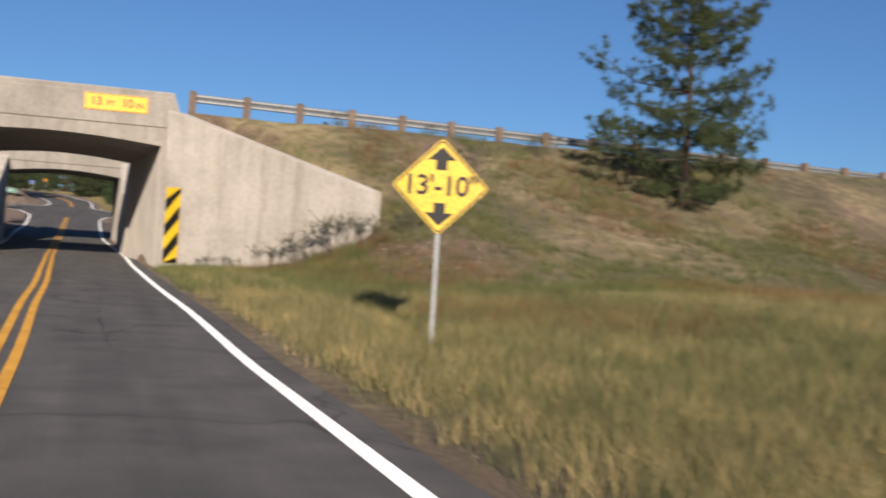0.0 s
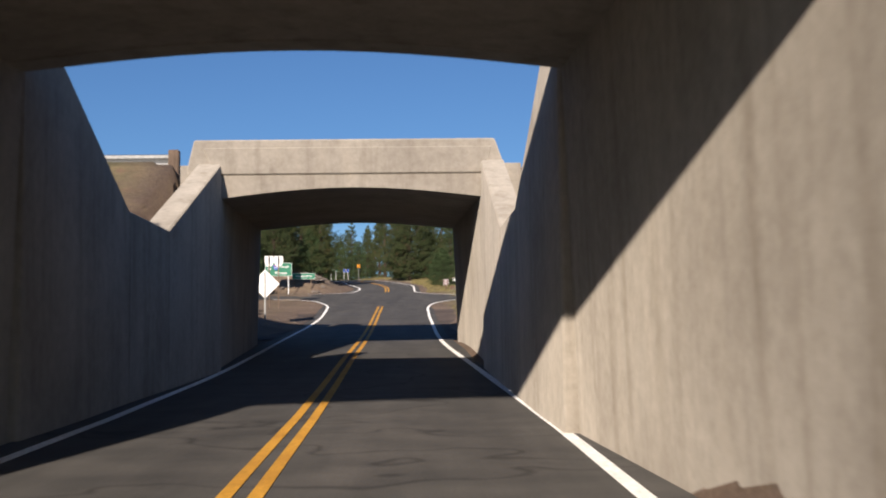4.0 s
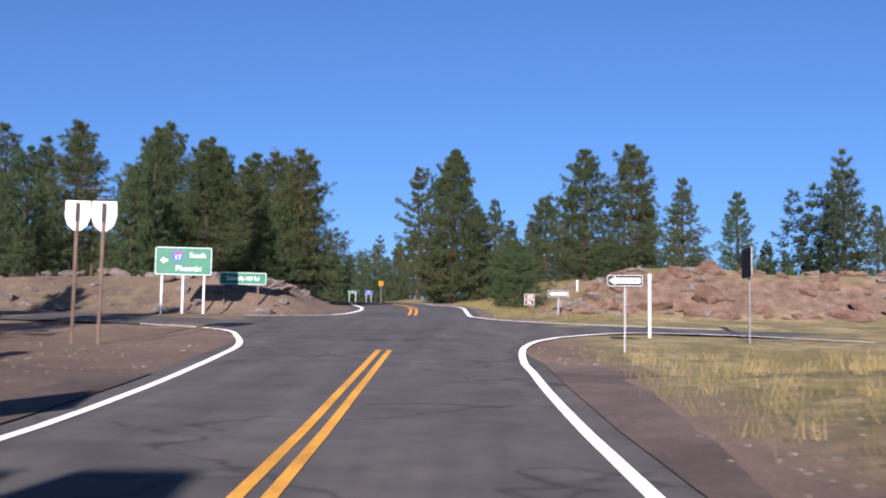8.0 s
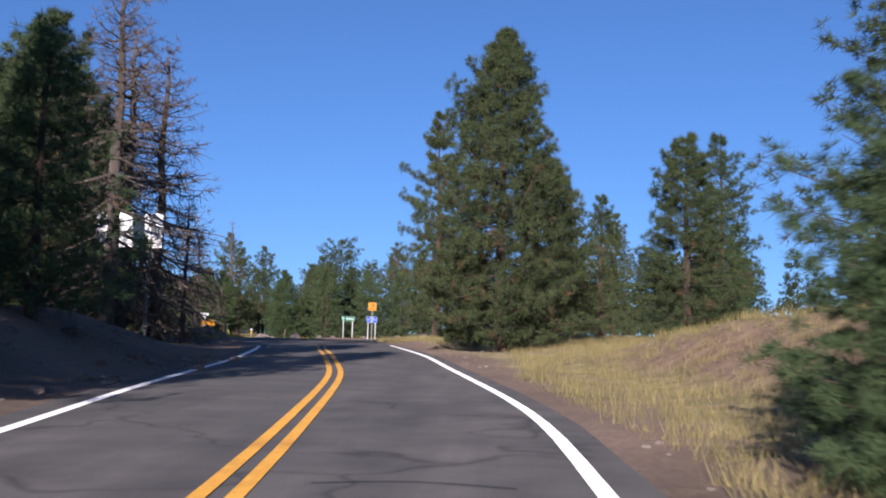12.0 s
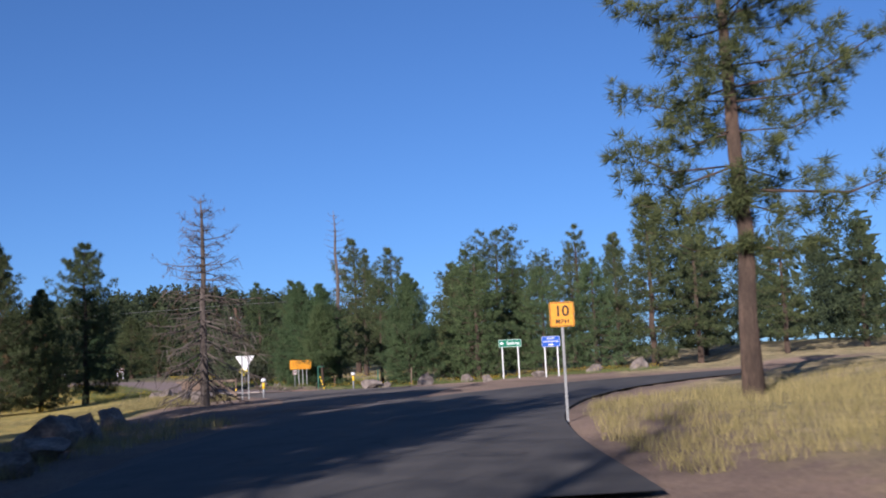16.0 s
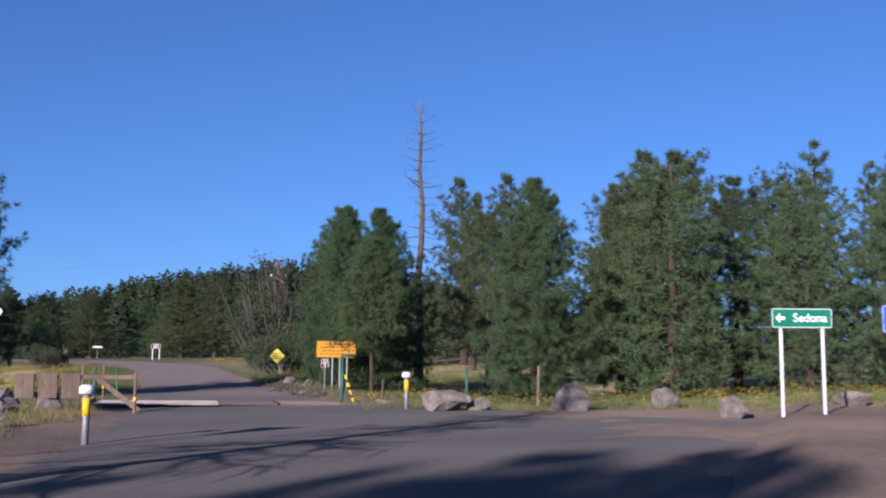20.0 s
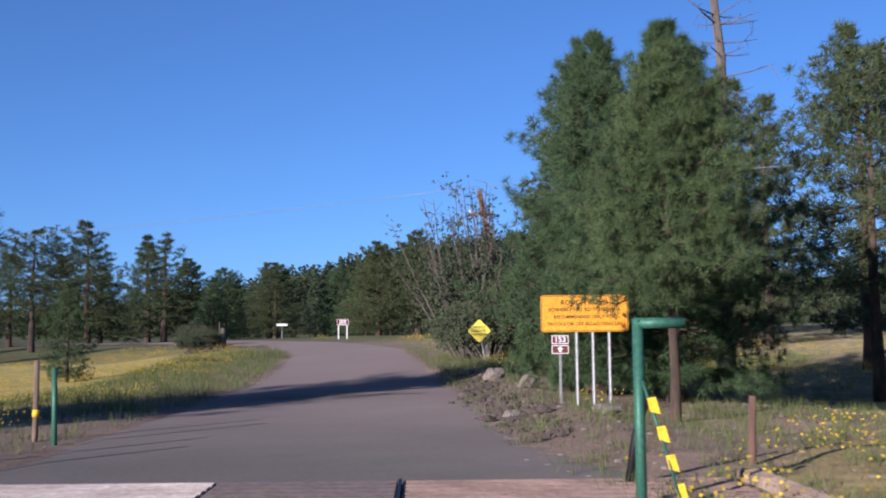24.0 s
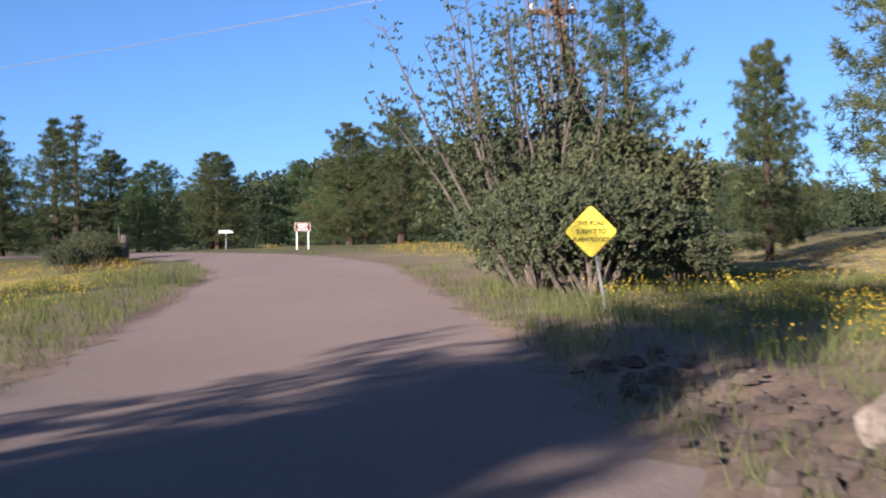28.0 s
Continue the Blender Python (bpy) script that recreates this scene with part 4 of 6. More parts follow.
TREES = [
    # right of the road
    ("cone", -0.1, 177.4, 12.3, 20), ("near", 1.9, 181.6, 7.6, 70), ("full", -1.6, 184.4, 4.2, 150), ("bushy", 2.9, 142, 3.4, 40), ("near", 7.7, 154.7, 7.9, 70), ("near", 10.7, 156.5, 8.6, 15), ("young", 12.5, 163, 6.5, 80),
    ("tall", 14.5, 160, 7.2, 110), ("young", 17.5, 158, 6.0, 10), ("near", 7.5, 182, 8.8, 200), ("tall", 10.5, 190, 10.0, 45), ("tall", 5.2, 195, 7.5, 120), ("lone", -3.7, 203.2, 13.8, 130),
    ("slim", 37, 197, 15, 60), ("young", 27, 180, 3.6, 12), ("tall", 4.5, 216, 11.5, 95), ("spire", 9, 224, 10, 33), ("tall", 14, 214, 9, 250), ("full", 18, 226, 8.5, 140),
    # the last three, left of the road, are added to shade the bank
    ("layered", 19.9, 36.6, 8.6, 140), ("full", 39, 47, 2.2, 10), ("tall", 30, 56, 3.0, 50), ("slim", 22, 203, 10, 20), ("tall", 45, 210, 11, 77), ("near", -17, 112, 6.4, 20), ("full", -20, 109, 5.6, 90), ("near", -13.6, 106, 6.6, 200),
    ("tall", 30, 66, 5, 30), ("tall", 42, 72, 6, 130), ("full", 75, 80, 7, 10), ("spire", 95, 84, 8, 10), ("tall", 60, 76, 5.5, 200),
    # left of the road past the ramps
    ("near", -7.9, 144.5, 7.2, 10), ("near", -11.2, 137.6, 6.4, 220), ("full", -8.6, 143.8, 4.2, 15), ("near", -10.2, 151, 7.4, 10), ("near", -12.4, 146, 7.0, 100), ("full", -9.6, 157, 6.2, 60), ("tall", -14.5, 141, 7.0, 200), ("young", -9.0, 146.5, 4.5, 5), ("tall", -17.5, 139, 7.2, 310),
    ("spire", -20.5, 143, 7.2, 130), ("tall", -24, 137.5, 6.8, 75), ("full", -18.2, 134.5, 5.5, 15), ("tall", -28.5, 138, 7.9, 185), ("spire", -33, 136, 7.2, 222), ("full", -24.5, 131.5, 5.2, 66),
    ("tall", -30, 129, 6.9, 12), ("spire", -38, 132, 7.6, 300), ("tall", -14, 154, 7.6, 45), ("full", -17, 150, 6.9, 90), ("tall", -13.0, 162, 6.2, 180), ("slim", -15, 168, 6.6, 20), ("tall", -36, 125, 7.2, 140), ("tall", -24, 147, 8.3, 8),
    ("young", -12.5, 136, 3.4, 8), ("tall", -42, 120, 6.9, 50), ("spire", -46, 128, 7.6, 20),
    ("near", -15.8, 176, 10, 60), ("near", -14.8, 170.5, 10.5, 160), ("near", -16.5, 181, 9.5, 20), ("tall", -19, 163, 11, 10), ("tall", -21.5, 170, 11.5, 100), ("near", -18.5, 176, 10.5, 200), ("near", -24, 179, 14, 310), ("near", -21, 185, 12.5, 40), ("spire", -26.5, 187, 11, 70), ("tall", -17.2, 169, 10, 140), ("full", -29, 194, 8, 20),
    ("tall", -15.6, 133.4, 6.6, 30), ("tall", -20.6, 131.6, 6.4, 130), ("full", -13.3, 133.2, 4.6, 60), ("tall", -23, 128.6, 5.6, 80), ("full", -27.5, 126.4, 5.4, 200), ("tall", -33, 122.5, 6.0, 20), ("full", -17.8, 130.6, 4.2, 250),
    # round the junction and the signs
    ("bushy_high", -28.45, 255.8, 5.8, 10), ("bushy", -31.9, 262.0, 7.8, 150), ("bushy", -29.9, 260.6, 7.5, 40), ("tall", -33.4, 265.3, 8.3, 30), ("bushy", -21.6, 252.5, 7.4, 60), ("tall", -23.3, 259.5, 6.8, 110), ("full", -17.4, 254.0, 8.0, 340), ("tall", -18.8, 260, 9.2, 45),
    ("full", -13.2, 255.5, 7.0, 120), ("full", -10.0, 258, 7.6, 22), ("spire", -6.2, 260.5, 12.2, 77), ("tall", -3.0, 266, 11.0, 12), ("old", -27.0, 267, 8.2, 60), ("old", -20.5, 270, 9.0, 160), ("old", -14.5, 268, 8.8, 260), ("near", -20.6, 264, 9.0, 30), ("near", -15.8, 261.5, 8.2, 130), ("tall", -9, 272, 10.5, 310), ("slim", -12.5, 279, 12, 66),
    ("tall", 3.5, 270, 10.5, 200), ("spire", 10, 275, 11, 100), ("old", -20.5, 286.7, 13, 10), ("tall", -29, 280, 12, 20), ("tall", -36, 297, 12.5, 190), ("tall", -39, 305, 15, 44), ("full", -25, 292, 8.5, 99), ("full", -20.5, 297, 8.0, 199), ("tall", -14, 292, 11, 9),
    ("slim", -9.5, 285, 11.5, 140), ("tall", -2, 283, 11, 240),
    # across the meadow
    ("near", -42.9, 250.2, 10.6, 140), ("cone", -42.2, 243.4, 7.4, 30), ("cone", -43.4, 240.2, 10.2, 70), ("young", -59, 273.5, 4.2, 33), ("spire", -101.4, 325.3, 10.6, 12), ("slim", -98.7, 324.6, 10.4, 220), ("tall", -107, 323, 12, 100), ("tall", -90.5, 330, 7.4, 10), ("young", -94, 326, 6.0, 77), ("near", -76.8, 327.6, 8.4, 40), ("near", -72.8, 327.6, 9.0, 140), ("tall", -47.7, 297.6, 10.4, 15), ("near", -43.1, 298.4, 7.4, 215), ("full", -85, 334, 6.6, 60), ("tall", -81, 337, 7.2, 160), ("tall", -68, 331, 7.6, 260), ("full", -64, 326, 6.4, 20), ("tall", -112, 318, 9.0, 33), ("full", -117, 314, 7.6, 133),
    ("tall", -62, 318, 6.2, 66), ("tall", -56, 322, 6.8, 90), ("full", -52, 312, 4.6, 120), ("young", -49, 305, 4.0, 10), ("tall", -47, 318, 6.4, 180), ("old", -95, 305, 9.5, 30), ("tall", -103, 299, 10, 50), ("full", -88, 290, 6, 130),
    ("near", -118, 330, 9.5, 40), ("full", -111, 329, 8, 140), ("near", -103, 333, 8.5, 80), ("full", -96.5, 331, 7, 200), ("near", -87.5, 327, 7, 10), ("full", -80, 331, 6, 100), ("near", -124, 322, 10, 220),
]
for kind, x, y, hh, turn in TREES:
    plant(PROTO[kind][0], x, y, hh, turn, PROTO[kind][1], wide=1.5 if (x, y) == (2.9, 142) or y > 300 and x < -66 else 0.85 if kind == "bushy_high" else 1.3 if (x, y) == (-21, 185) else 1.12 if hh < 9 and y < 200 and kind in ("tall", "near") else 1.0)


# ---- signs ----
def rounded(w, hgt, r, n=4):
    pts = []
    for cx, cz, a0 in ((w / 2 - r, hgt / 2 - r, 0), (-w / 2 + r, hgt / 2 - r, 90), (-w / 2 + r, -hgt / 2 + r, 180), (w / 2 - r, -hgt / 2 + r, 270)):
        for k in range(n + 1):
            a = radians(a0 + 90 * k / n)
            pts.append((cx + r * math.cos(a), cz + r * math.sin(a)))
    return pts


def plate(name, pts, material, parent, y, thick, centre=(0, 0), turn=0.0, label=""):
    """A flat plate whose front is at y, facing -y."""
    bm = prism([(x, z) for x, z in pts], thick)
    m = Matrix.Translation((centre[0], y, centre[1])) @ Matrix.Rotation(radians(turn), 4, "Y")
    bmesh.ops.transform(bm, matrix=m, verts=bm.verts)
    return part(name, bm, material, parent, label)


def letters(text, size, material, parent, y, centre, spread=1.0, name="lettering", wide=1.0):
    c = bpy.data.curves.new(name, "FONT")
    c.body, c.size, c.align_x, c.align_y, c.extrude, c.space_character = text, size, "CENTER", "CENTER", 0.001, spread
    c.offset = size * 0.018
    o = bpy.data.objects.new(name, c)
    me = bpy.data.meshes.new_from_object(o)
    bpy.data.objects.remove(o)
    me.name = name
    me.materials.clear()
    me.materials.append(material)
    me.transform(Matrix.Translation((centre[0], y, centre[1])) @ Matrix.Rotation(radians(90), 4, "X") @ Matrix.Diagonal((wide, 1, 1, 1)))
    return part(name, me, material, parent)


def framed(parent, w, hgt, face, rim, centre, y=0.0, r=0.05, edge=0.02, inset=0.012, turn=0.0, name="panel"):
    """A sign panel: base plate in the face colour, a rim line and the field inside it."""
    p = plate(name, rounded(w, hgt, r), face, parent, y - 0.004, 0.008, centre, turn)
    plate("rim", rounded(w - 2 * inset, hgt - 2 * inset, max(0.01, r - inset)), rim, p, y - 0.0065, 0.0022, centre, turn)
    plate("field", rounded(w - 2 * inset - 2 * edge, hgt - 2 * inset - 2 * edge, max(0.008, r - inset - edge)), face, p, y - 0.009, 0.0022, centre, turn)
    return p


def post(parent, x, z0, z1, material=None, r=0.03, y=0.03, lean=0.0, name="post"):
    bm = box(x - r, x + r, y, y + r * 1.4, z0, z1, 0.006)
    if lean:
        bmesh.ops.rotate(bm, cent=(x, y, z1), matrix=Matrix.Rotation(radians(lean), 3, "Y"), verts=bm.verts)
    return part(name, bm, material or M_STEEL, parent)


def arrow(parent, centre, size, turn, material, y, stem=1.0):
    s = size
    return plate("arrow", [(-0.5 * s, 0), (0, 0.5 * s), (0.0, 0.18 * s), (0.5 * s * stem, 0.18 * s), (0.5 * s * stem, -0.18 * s), (0, -0.18 * s), (0, -0.5 * s)][::-1], material, parent, y, 0.002, centre, turn)


def bars(parent, rows, material, y):
    for x, z, w, hgt in rows:
        plate("text_bar", [(-w / 2, -hgt / 2), (w / 2, -hgt / 2), (w / 2, hgt / 2), (-w / 2, hgt / 2)], material, parent, y, 0.002, (x, z))


def ground_sign(name, label, x, y, turn, category="road sign", group=""):
    return thing(name, label, category, (x, y, h(x, y)), turn, group)


def diamond(parent, side, face, rim, zc, y=0.0, edge=0.02, inset=0.015):
    return framed(parent, side, side, face, rim, (0, zc), y, 0.06, edge, inset, 45)


# clearance diamond before the bridge
s = ground_sign("clearance_sign", "yellow diamond clearance sign reading 13 feet 10 on a steel post", 5.2, 15.4, -17)
zc = 2.22 - s.location.z
p = diamond(s, 0.89, M_YELLOW, M_BLACK, zc)
letters("13'-10\"", 0.36, M_BLACK, p, -0.012, (0, zc), 0.95)
for zo, tn in ((0.34, -90), (-0.34, 90)):
    plate("arrow", [(0, 0.17), (-0.19, 0.0), (-0.075, 0.0), (-0.075, -0.13), (0.075, -0.13), (0.075, 0.0), (0.19, 0.0)], M_BLACK, p, -0.0115, 0.002, (0, zc + zo), 0 if zo > 0 else 180)
post(s, 0, -0.3, zc + 0.3)

# clearance plaque on the parapet
s = thing("clearance_plaque", "yellow plaque with red rim reading 13 FT 10 IN", "road sign", (1.37, 40.38, 5.88), 0)
p = framed(s, 2.0, 0.55, M_YELLOW, M_RED, (0, 0), -0.012, 0.05, 0.018, 0.015)
for txt, size, xo, zo in (("13", 0.38, -0.62, 0), ("FT", 0.24, -0.17, -0.045), ("10", 0.38, 0.36, 0), ("IN", 0.24, 0.76, -0.045)):
    letters(txt, size, M_RED, p, -0.024, (xo, zo))
part("fixing_bolt", box(-0.9, -0.87, -0.012, 0.02, -0.02, 0.02), M_STEEL, s)
part("fixing_bolt", box(0.87, 0.9, -0.012, 0.02, -0.02, 0.02), M_STEEL, s)


# striped object markers on the abutments
def marker(x, y, z, turn, flip):
    s = thing("object_marker", "tall black and yellow striped object marker on the concrete wall", "road sign", (x, y, z), turn, "object markers")
    w, hh = 0.60, 2.44
    p = plate("panel", rounded(w, hh, 0.03), M_YELLOW, s, -0.012, 0.012)
    for k in range(-2, 4):
        zb = -hh / 2 + k * 0.82 + 0.01
        pts = []
        for px, pz in ((-w / 2 + 0.004, zb if flip else zb + 0.62), (w / 2 - 0.004, zb + 0.62 if flip else zb), (w / 2 - 0.004, (zb + 0.62 if flip else zb) + 0.4), (-w / 2 + 0.004, (zb if flip else zb + 0.62) + 0.4)):
            pts.append((px, min(hh / 2 - 0.004, max(-hh / 2 + 0.004, pz))))
        if max(q[1] for q in pts) - min(q[1] for q in pts) > 0.05:
            out = []
            for q in pts:
                if not out or abs(out[-1][0] - q[0]) + abs(out[-1][1] - q[1]) > 1e-4:
                    out.append(q)
            if len(out) > 2:
                plate("stripe", out, M_BLACK, p, -0.0145, 0.002)


marker(3.33, 39.58, 2.03, -45, True)
marker(-4.83, 39.64, 2.06, 45, False)

# back of a diamond sign facing the bridge
s = ground_sign("warning_sign", "bare aluminium back of a diamond warning sign on a post", -6.1, 92.4, 0)
zc = 4.3 - s.location.z
plate("panel", rounded(0.914, 0.914, 0.05), M_SIGNBACK, s, 0.0, 0.006, (0, zc), 45)
post(s, 0, -0.3, zc + 0.55, r=0.035, y=-0.05)

# backs of two route shields
s = ground_sign("route_shield_sign", "pale metal backs of two route shields on tall posts", -7.9, 110.5, 4)
zc = 6.45 - s.location.z
for xo in (-0.28, 0.28):
    shield = [(xo - 0.26, 0.34), (xo + 0.26, 0.34), (xo + 0.27, 0.0), (xo + 0.2, -0.2), (xo + 0.0, -0.36), (xo - 0.2, -0.2), (xo - 0.27, 0.0)]
    plate("shield", shield[::-1], M_SIGNBACK, s, 0, 0.006, (0, zc), 0)
    post(s, xo, -0.3, zc + 0.3, M_WOODPOST, 0.035, -0.06)
    plate("dark_fixing", [(xo - 0.04, -0.12), (xo + 0.04, -0.12), (xo + 0.04, 0.28), (xo - 0.04, 0.28)], M_BLACK, s, -0.064, 0.003, (0, zc))

# direction sign to the highway
s = ground_sign("direction_sign", "green highway direction sign to Phoenix on three white posts", -9.42, 125.8, 6)
z0 = s.location.z
zc = 6.86 - z0
p = framed(s, 1.95, 0.98, M_GREEN, M_WHITE, (0, zc), 0, 0.08, 0.022, 0.015)
letters("South", 0.24, M_WHITE, p, -0.012, (0.48, zc + 0.2))
letters("Phoenix", 0.27, M_WHITE, p, -0.012, (0.18, zc - 0.26))
arrow(p, (-0.66, zc + 0.02), 0.26, 0, M_WHITE, -0.0115)
sh = plate("shield", [(-0.2, 0.16), (-0.1, 0.2), (0.1, 0.2), (0.2, 0.16), (0.2, 0.0), (0.13, -0.14), (0, -0.21), (-0.13, -0.14), (-0.2, 0.0)][::-1], M_BLUE, p, -0.0115, 0.002, (-0.2, zc + 0.16))
letters("17", 0.23, M_WHITE, sh, -0.0145, (-0.2, zc + 0.12))
plate("red_band", [(-0.16, 0.105), (0.16, 0.105), (0.12, 0.165), (-0.12, 0.165)], M_RED, sh, -0.0135, 0.001, (-0.2, zc + 0.16))
for xo in (-0.72, 0.0, 0.72):
    post(s, xo, -0.3, zc + 0.4, M_WHITE, 0.035)

# street name board
s = ground_sign("road_name_sign", "dark green road name sign on two posts among rocks", -7.86, 128.7, 6)
zc = 6.5 - s.location.z
p = framed(s, 1.72, 0.46, M_GREEN, M_WHITE, (0, zc), 0, 0.06, 0.018, 0.012)
letters("Schnebly Hill Rd", 0.21, M_WHITE, p, -0.012, (0, zc), 0.95, wide=0.92)
for xo in (-0.7, 0.55):
    post(s, xo, -0.4, zc + 0.2, M_WOODPOST, 0.035)


def one_way(x, y, z, turn):
    s = ground_sign("one_way_sign", "black and white one way arrow sign on a steel post", x, y, turn, group="one way signs")
    zc = z - s.location.z
    p = plate("panel", rounded(0.78, 0.27, 0.03), M_BLACK, s, -0.004, 0.008, (0, zc))
    plate("rim", rounded(0.75, 0.24, 0.025), M_WHITE, p, -0.0065, 0.0022, (0, zc))
    plate("field", rounded(0.73, 0.22, 0.02), M_BLACK, p, -0.009, 0.0022, (0, zc))
    a = plate("arrow", [(-0.34, 0), (-0.2, 0.095), (-0.2, 0.06), (0.33, 0.06), (0.33, -0.06), (-0.2, -0.06), (-0.2, -0.095)][::-1], M_WHITE, p, -0.0115, 0.002, (0, zc))
    letters("ONE WAY", 0.105, M_BLACK, a, -0.0135, (0.06, zc))
    post(s, 0, -0.3, zc + 0.13, M_STEEL, 0.022)


one_way(3.66, 110.9, 5.27, -6)
one_way(3.78, 128.5, 6.1, -8)


def route_marker(name, label, x, y, z, turn, w, turned, post_mat):
    s = ground_sign(name, label, x, y, turn)
    zc = z - s.location.z
    p = framed(s, w, w * 0.52, M_BROWN, M_WHITE, (0, zc), 0, 0.02, 0.012, 0.006)
    letters("153", w * 0.44, M_WHITE, p, -0.012, (0, zc))
    p2 = framed(s, w, w * 0.52, M_BROWN, M_WHITE, (0, zc - w * 0.56), 0, 0.02, 0.012, 0.006, name="arrow_panel")
    if turned:
        k = w * 0.75
        plate("arrow", [(a * k, b * k) for a, b in [(-0.3, 0.02), (-0.12, 0.2), (-0.12, 0.09), (0.2, 0.09), (0.2, -0.2), (0.06, -0.2), (0.06, -0.05), (-0.12, -0.05), (-0.12, -0.16)]][::-1], M_WHITE, p2, -0.0115, 0.002, (0, zc - w * 0.56))
    else:
        arrow(p2, (0, zc - w * 0.56), w * 0.36, 90, M_WHITE, -0.0115, 0.8)
    post(s, 0, -0.3, zc + (0.0 if turned else -w * 0.3), post_mat, 0.035 if turned else 0.022)
    return s


route_marker("forest_route_sign", "brown forest route sign with turn arrow on a brown post", 2.98, 132.5, 6.22, -10, 0.42, True, M_BROWN)
route_marker("forest_route_sign", "brown forest route sign with straight arrow on a steel post", -30.84, 257.16, 12.93, 26, 0.3, False, M_STEEL)

# sign seen edge-on beside the ramp
s = ground_sign("entry_sign", "round-cornered sign seen edge-on on a tall steel post", 7.25, 114.7, -86)
zc = 6.05 - s.location.z
plate("panel", rounded(0.76, 0.76, 0.05), M_SIGNBACK, s, 0, 0.012, (0, zc))
plate("field", rounded(0.74, 0.74, 0.05), M_BLACK, s, -0.0145, 0.002, (0, zc))
post(s, 0, -0.3, zc + 0.3)
for px, py, ph in ((5.2, 116.9, 1.7), (5.9, 142.0, 0.65)):
    s = ground_sign("marker_post", "thin pale roadside marker post", px, py, 0, "post", "marker posts")
    post(s, 0, -0.3, ph, M_WHITE, 0.04)
    part("cap", box(-0.045, 0.045, 0.02, 0.09, ph - 0.12, ph + 0.02, 0.008), M_WHITE, s)

# back of a large board behind the trees
s = ground_sign("board_sign", "large grey board back on two posts", -10.4, 165.5, 8)
zc = 11.0 - s.location.z
plate("panel", rounded(1.8, 0.95, 0.02), M_SIGNBACK, s, 0, 0.02, (0, zc))
for xo in (-0.45, 0.1, 0.6):
    plate("stiffener", [(xo - 0.02, -0.47), (xo + 0.02, -0.47), (xo + 0.02, 0.47), (xo - 0.02, 0.47)], M_STEEL, s, -0.03, 0.03, (0, zc))
for xo in (-0.6, 0.55):
    post(s, xo, -0.4, zc + 0.3, M_STEEL, 0.04, 0.03)

# speed advisory
s = ground_sign("speed_sign", "yellow advisory sign reading 10 MPH on a steel post", -7.26, 200.9, 11)
zc = 11.53 - s.location.z
p = framed(s, 0.47, 0.47, M_ORANGE, M_BLACK, (0, zc), 0, 0.04, 0.012, 0.012)
letters("10", 0.28, M_BLACK, p, -0.012, (0, zc + 0.055))
letters("MPH", 0.125, M_BLACK, p, -0.012, (0, zc - 0.14), 1.1)
post(s, 0, -0.4, zc + 0.18, M_STEEL, 0.025)

# direction and yard signs across the bend
s = ground_sign("direction_sign", "small green direction sign to Sedona on two white posts", -13.45, 240.1, 18)
zc = 13.12 - s.location.z
p = framed(s, 1.22, 0.40, M_GREEN, M_WHITE, (0, zc), 0, 0.05, 0.015, 0.01)
letters("Sedona", 0.235, M_WHITE, p, -0.012, (0.16, zc))
arrow(p, (-0.44, zc), 0.2, 0, M_WHITE, -0.0115)
for xo in (-0.42, 0.42):
    post(s, xo, -0.3, zc + 0.15, M_WHITE, 0.03)
s = ground_sign("yard_sign", "blue maintenance yard sign with white lettering on two posts", -11.4, 241.2, 14)
zc = 13.15 - s.location.z
p = framed(s, 0.98, 0.56, M_BLUE, M_WHITE, (0, zc), 0, 0.05, 0.012, 0.01)
letters("ADOT", 0.15, M_WHITE, p, -0.012, (0, zc + 0.16))
letters("MAINTENANCE YARD", 0.1, M_WHITE, p, -0.012, (0, zc + 0.0), 0.95, wide=0.85)
arrow(p, (0.05, zc - 0.16), 0.16, 180, M_WHITE, -0.0115, 2.4)
for xo in (-0.34, 0.34):
    post(s, xo, -0.3, zc + 0.2, M_WHITE, 0.03)

# back of a yield sign
s = ground_sign("yield_sign", "bare metal back of a yield sign on two steel posts", -23.75, 228.3, 20)
zc = 12.3 - s.location.z
plate("panel", [(-0.38, 0.3), (0.38, 0.3), (0.4, 0.26), (0.03, -0.34), (-0.03, -0.34), (-0.4, 0.26)][::-1], M_SIGNBACK, s, 0, 0.006, (0, zc))
for xo in (-0.14, 0.14):
    post(s, xo, -0.3, zc + 0.3, M_STEEL, 0.025, -0.045)

# rough road board
s = ground_sign("rough_road_sign", "large orange-yellow rough road warning board on steel posts", -30.48, 257.4, 26)
z0 = s.location.z
zc = 13.38 - z0
p = framed(s, 1.5, 0.63, M_ORANGE, M_BLACK, (0, zc), 0, 0.045, 0.010, 0.012)
for txt, size, zo, sp in (("ROUGH ROAD", 0.112, 0.185, 1.1), ("SCHNEBLY HILL RD TO SEDONA", 0.081, 0.062, 1.05), ("RECOMMENDED ONLY FOR", 0.081, -0.062, 1.05), ("TRUCKS OR OFF-ROAD VEHICLES", 0.081, -0.185, 1.05)):
    letters(txt, size, M_BLACK, p, -0.012, (0, zc + zo), sp)
for xo in (-0.14, 0.14, 0.42):
    q = post(s, xo, -0.3, zc + 0.28, M_STEEL, 0.026)
    part("post_flange", box(xo - 0.007, xo + 0.007, 0.018, 0.03, 0.02, zc - 0.325), M_SIGNBACK, q)

